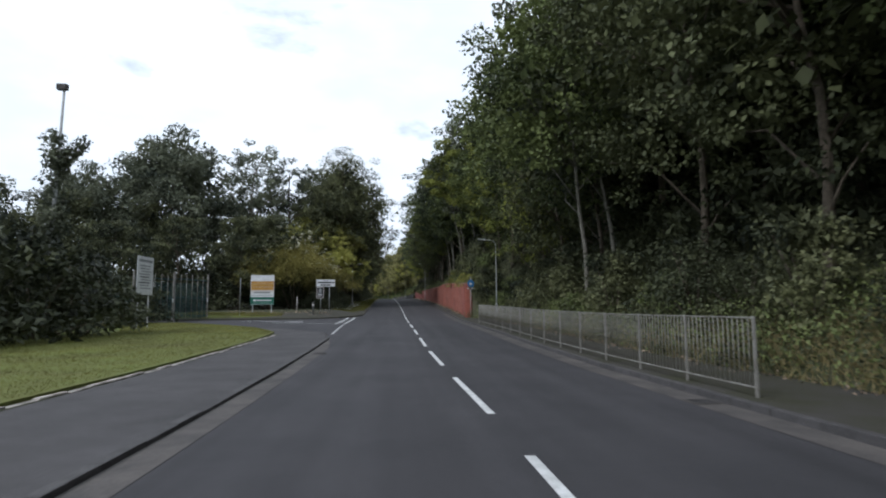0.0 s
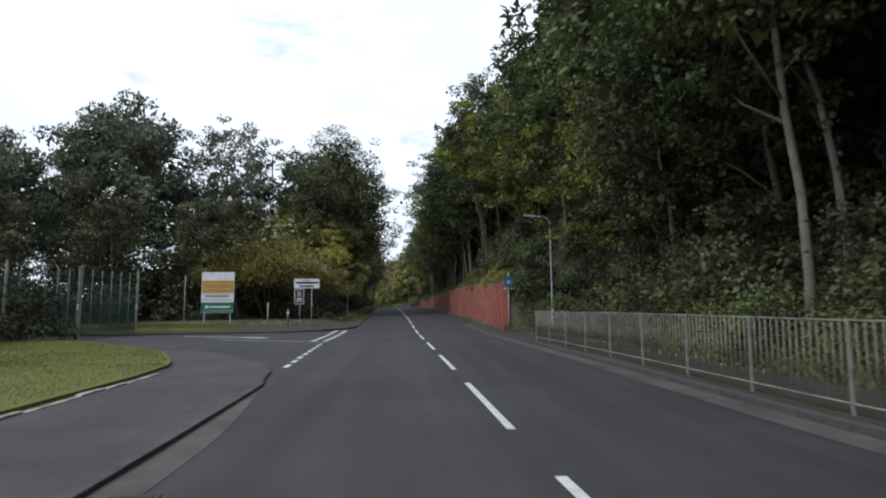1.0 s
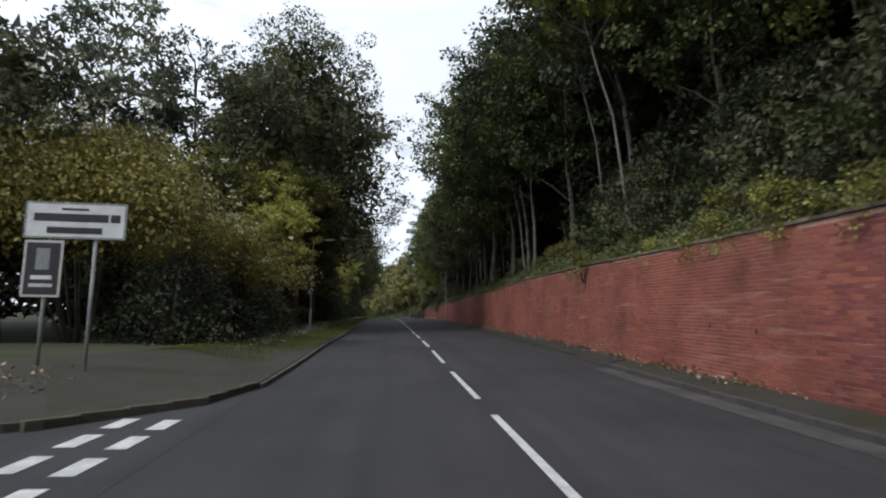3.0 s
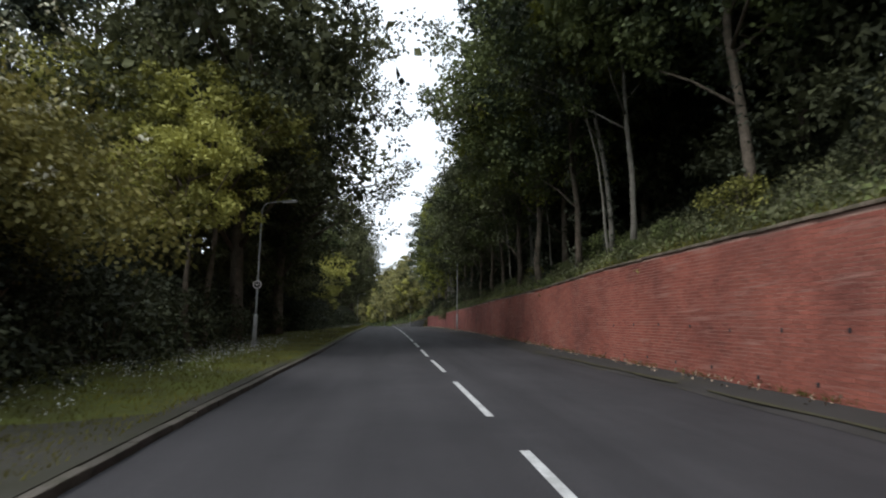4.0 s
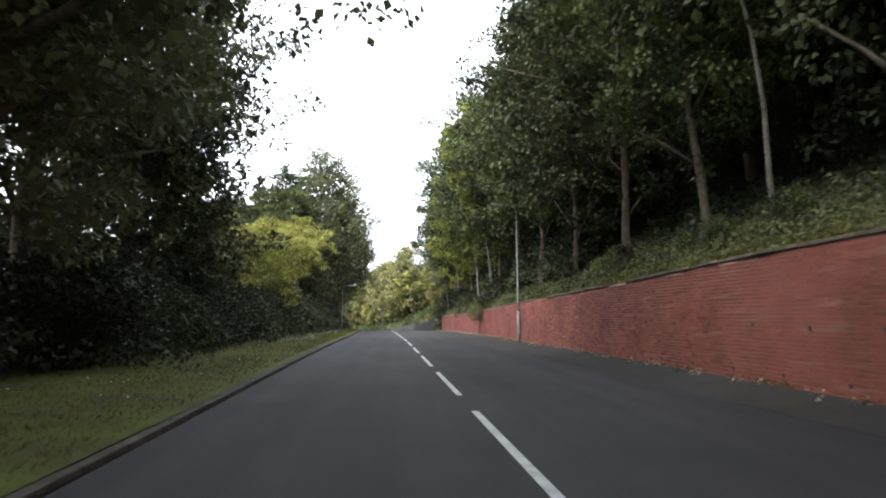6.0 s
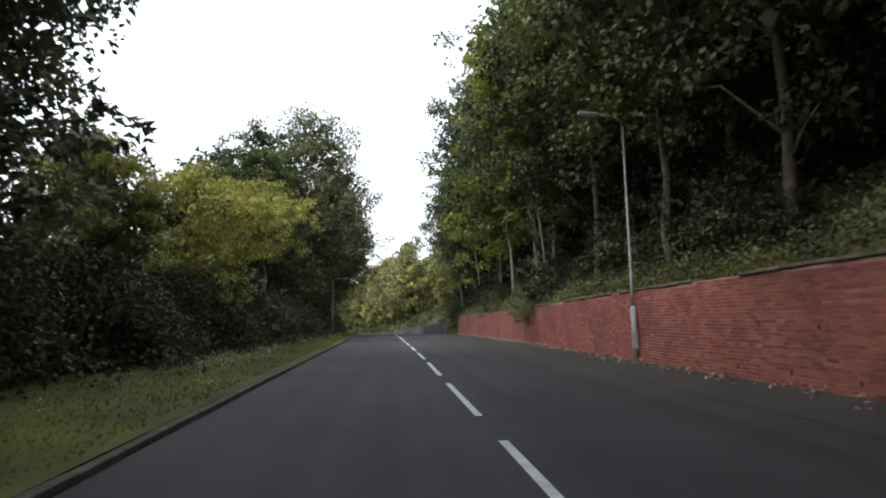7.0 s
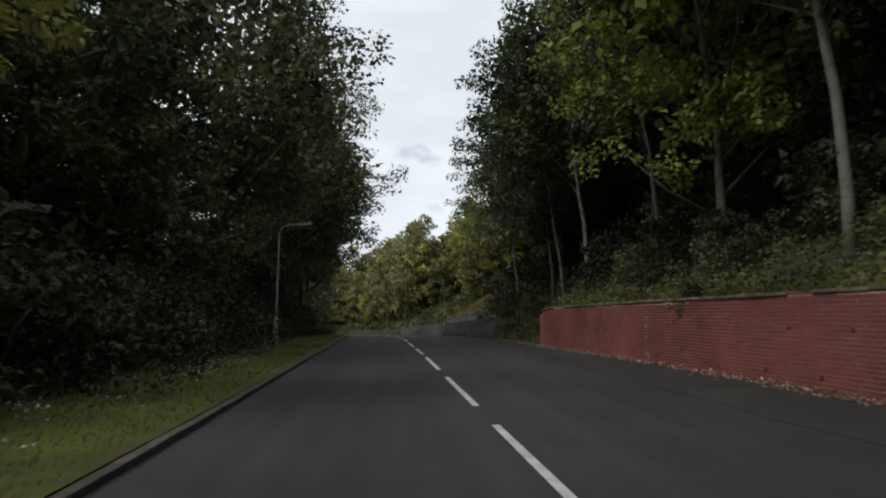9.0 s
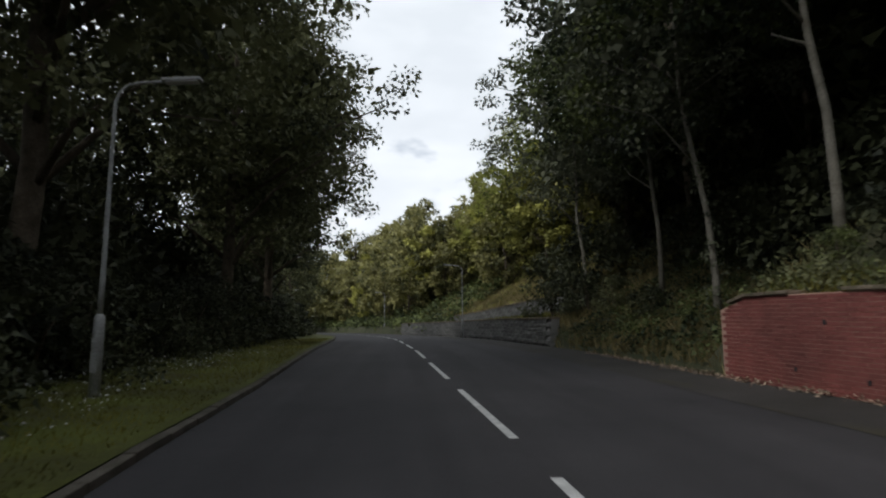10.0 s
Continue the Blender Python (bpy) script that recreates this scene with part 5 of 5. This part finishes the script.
blades("grass", 26000, 58, lambda r: (lambda y: (along((28, -5.75), (29.6, -6.2), (33.2, -7.8), (36.4, -10.3), (40.6, -14.1))(y) - 7.0 * r.uniform(), y, road_z(y) + 0.13))(r.uniform(28, 40.4)), M["lawn_blade"], 0.035, "short mown lawn grass near the gates")
blades("grass", 7000, 61, lambda r: (lambda x, y: (x, y, road_z(y) + corner_lift(x, y) + 0.01))(*(lambda y: (left_x(y) - 0.5 - 2.6 * r.uniform() ** 0.6, y))(r.uniform(56.5, 62.5))), M["lawn_blade"], 0.05, "thin grass spreading over the corner footway")
blades("grass", 9000, 56, lambda r: (lambda x, y: (x, y, road_z(y) + corner_lift(x, y) + 0.03))(r.uniform(-17, -9.3), r.uniform(48.9, 50.3)), M["lawn_blade"], 0.07, "rough grass below the notice board")
scatter("leaf_litter", 150, 57, lambda r: (lambda x, y: (x, y, road_z(y) + corner_lift(x, y) + 0.05))(r.uniform(-14, -5.4), 50.9 + 0.5 * r.normal()), M["litter"], 0.07, "pale litter along the hedge at the corner", "leaf litter", 1.8, 0.18, 7)
blades("grass", 12000, 54, on_bank(2, 40, -0.05, 2.2, 1.2, 0.1), M["dry_blade"], 0.55, "long dry grass along the foot of the bank")
blades("grass", 16000, 44, on_bank(46.8, 152, 0.0, 0.9, 1.0, 0.06), M["grass_blade"], 0.28, "long grass along the wall's coping")
blades("grass", 1000, 55, lambda r: (lambda y: (bank_x(y) - 0.13 - 0.16 * r.uniform() ** 2, y, road_z(y) + east_lift(y, 1)))(52 + 46 * (round(r.uniform() * 14) / 14 + 0.013 * r.normal())), M["lawn_blade"], 0.13, "weeds in tufts at the foot of the wall")
scatter("daisies", 260, 45, on_left(63, 165, 0.7, 4.4, 0.24), M["white"], 0.035, "scattered small white daisies in the verge", "flowers", 1.5, 0.12, 5)
scatter("daisies", 300, 51, on_left(57, 84, 1.6, 5.0, 0.23), M["white"], 0.04, "dense white daisies in the corner verge", "flowers", 1.5, 0.34, 14)
scatter("daisies", 330, 48, on_left(112, 160, 1.2, 4.6, 0.22), M["white"], 0.04, "clustered white daisies in the long grass", "flowers", 1.5, 0.32, 12)
scatter("leaf_litter", 28, 49, lambda r: (lambda y: (bank_x(y) - 0.25 - 0.5 * r.uniform(), y, road_z(y) + east_lift(y, 1) + 0.012))(r.uniform(104, 118)), M["litter"], 0.075, "patches of dry pale leaves on the footway", "leaf litter", 2.5, 0.13, 9)
scatter("leaf_litter", 700, 50, lambda r: (lambda y: (bank_x(y) - 0.14 - 0.15 * r.uniform() ** 2, y, road_z(y) + east_lift(y, 1) + 0.02))(r.uniform(119, 161)), M["litter"], 0.05, "pale drift of dry leaves at the wall's foot", "leaf litter", 2.5, 0.12, 10)
scatter("leaf_litter", 380, 46, lambda r: (lambda y: (bank_x(y) - 0.14 - 0.32 * r.uniform() ** 2, y, road_z(y) + east_lift(y, 1) + 0.012))(r.uniform(47.5, 158)), M["litter"], 0.07, "dry pale leaf litter at the wall's foot", "leaf litter", 1.5, 0.13, 6)
scatter("leaf_litter", 260, 47, lambda r: (lambda y: (bank_x(y) + 0.1 - 0.5 * r.uniform() ** 2, y, road_z(y) + 0.112))(r.uniform(3, 46)), M["litter"], 0.07, "dry pale leaf litter at the bank's foot", "leaf litter", 1.5, 0.15, 6)

# ---- bricks, coping and weep holes of the retaining wall ----


def build_bricks():
    L, H = 0.225, 0.075
    verts, faces, shade_index = [], [], []
    rng = np.random.default_rng(5)
    shared = None
    singles = 0
    n = int((WALL_1 - WALL_0) / L)
    for i in range(n):
        for half in (0, 1):
            y = WALL_0 + 0.11 + i * L + (L / 2 if half else 0)
            if y > WALL_1 - 0.1:
                continue
            x = bank_x(y) - 0.10
            turn = math.atan2(-(bank_x(y + 0.5) - bank_x(y - 0.5)), 1.0)
            z0 = road_z(y) + 0.02
            slope = (road_z(y + 0.5) - road_z(y - 0.5))
            for c in range(half, int((wall_h(y) - 0.03) / H), 2):
                proud = 0.0045 + rng.uniform(-0.002, 0.002)
                z = z0 + c * H
                if 72.0 < y < 74.2 and c < 31 and singles < 300:
                    if shared is None:
                        bm = bmesh.new()
                        box(bm, -0.0045, 0.03, -0.1075, 0.1075, 0.005, 0.07)
                        shared = bpy.data.meshes.new("brick")
                        bm.to_mesh(shared)
                        bm.free()
                        shared.materials.append(M["brick"])
                    ob = new("brick", shared)
                    ob.parent = wall_east
                    ob.matrix_basis = pose(x + rng.uniform(-0.003, 0.003), y, z, math.degrees(math.atan(slope)), 0, math.degrees(turn))
                    singles += 1
                    continue
                b = len(verts)
                dx = 0.1075 * math.tan(-turn)
                for sy in (-1, 1):
                    yy, zz, xx = y + sy * 0.1075, z + sy * 0.1075 * slope, x + sy * dx
                    verts += [(xx - proud, yy, zz + 0.005), (xx - proud, yy, zz + 0.07), (xx + 0.02, yy, zz + 0.005), (xx + 0.02, yy, zz + 0.07)]
                # darker bricks at the near end and beyond y 96 paint the wall's shade
                shade_index += [int(y > 96 + 30 * rng.uniform() or y < 49 + 1.6 * rng.uniform())] * 5
                faces += [(b, b + 1, b + 5, b + 4), (b + 1, b + 3, b + 7, b + 5), (b, b + 4, b + 6, b + 2), (b, b + 2, b + 3, b + 1), (b + 4, b + 5, b + 7, b + 6)]
    ob = raw("brickwork", verts, faces, M["brick"], wall_east, "red bricks in stretcher bond")
    ob.data.materials.append(M["brick_shade"])
    ob.data.polygons.foreach_set("material_index", shade_index)
    tagged(ob, kind="stuff")


build_bricks()
bm = bmesh.new()
box(bm, -0.045, 0.36, -0.295, 0.295, 0.0, 0.065, 0.014)
cope = bpy.data.meshes.new("coping_slab")
bm.to_mesh(cope)
bm.free()
cope.materials.append(M["coping"])
y = WALL_0 + 0.3
while y < WALL_1 - 0.2:
    if noise.noise((y * 0.35, 3.1, 0)) > -0.32:
        ob = new("coping_slab", cope)
        ob.parent = wall_east
        tilt = math.degrees(math.atan(road_z(y + 0.5) + wall_h(y + 0.5) - road_z(y - 0.5) - wall_h(y - 0.5)))
        ob.matrix_basis = pose(bank_x(y) - 0.10 + random.uniform(-0.015, 0.015), y, road_z(y) + wall_h(y) + 0.002 + random.uniform(-0.008, 0.008), tilt + random.uniform(-0.7, 0.7), random.uniform(-1, 1), math.degrees(math.atan2(-(bank_x(y + 0.5) - bank_x(y - 0.5)), 1.0)) + random.uniform(-1, 1))
    y += 0.6
bm = bmesh.new()
box(bm, -0.013, 0.01, -0.03, 0.03, 0, 0.075, 0.004)
hole = bpy.data.meshes.new("weep_hole")
bm.to_mesh(hole)
bm.free()
hole.materials.append(M["black"])
y = 52.0
while y < 150:
    for h, dy in ((1.15, 0.0), (0.32, 0.75)):
        if h < wall_h(y) - 0.5:
            ob = new("weep_hole", hole)
            ob.parent = wall_east
            ob.matrix_basis = pose(bank_x(y + dy) - 0.10, y + dy, road_z(y + dy) + h + random.uniform(-0.04, 0.04))
    y += random.uniform(1.45, 1.6)
for y, mat in ((WALL_0 - 0.12, "brick"), (WALL_0 + 0.62, "brick")):
    bm = bmesh.new()
    box(bm, -0.16, 0.3, -0.17, 0.17, -0.2, 2.80, 0.012)
    part("pier", bm, M[mat], wall_east).matrix_basis = pose(bank_x(y) - 0.08, y, road_z(y))
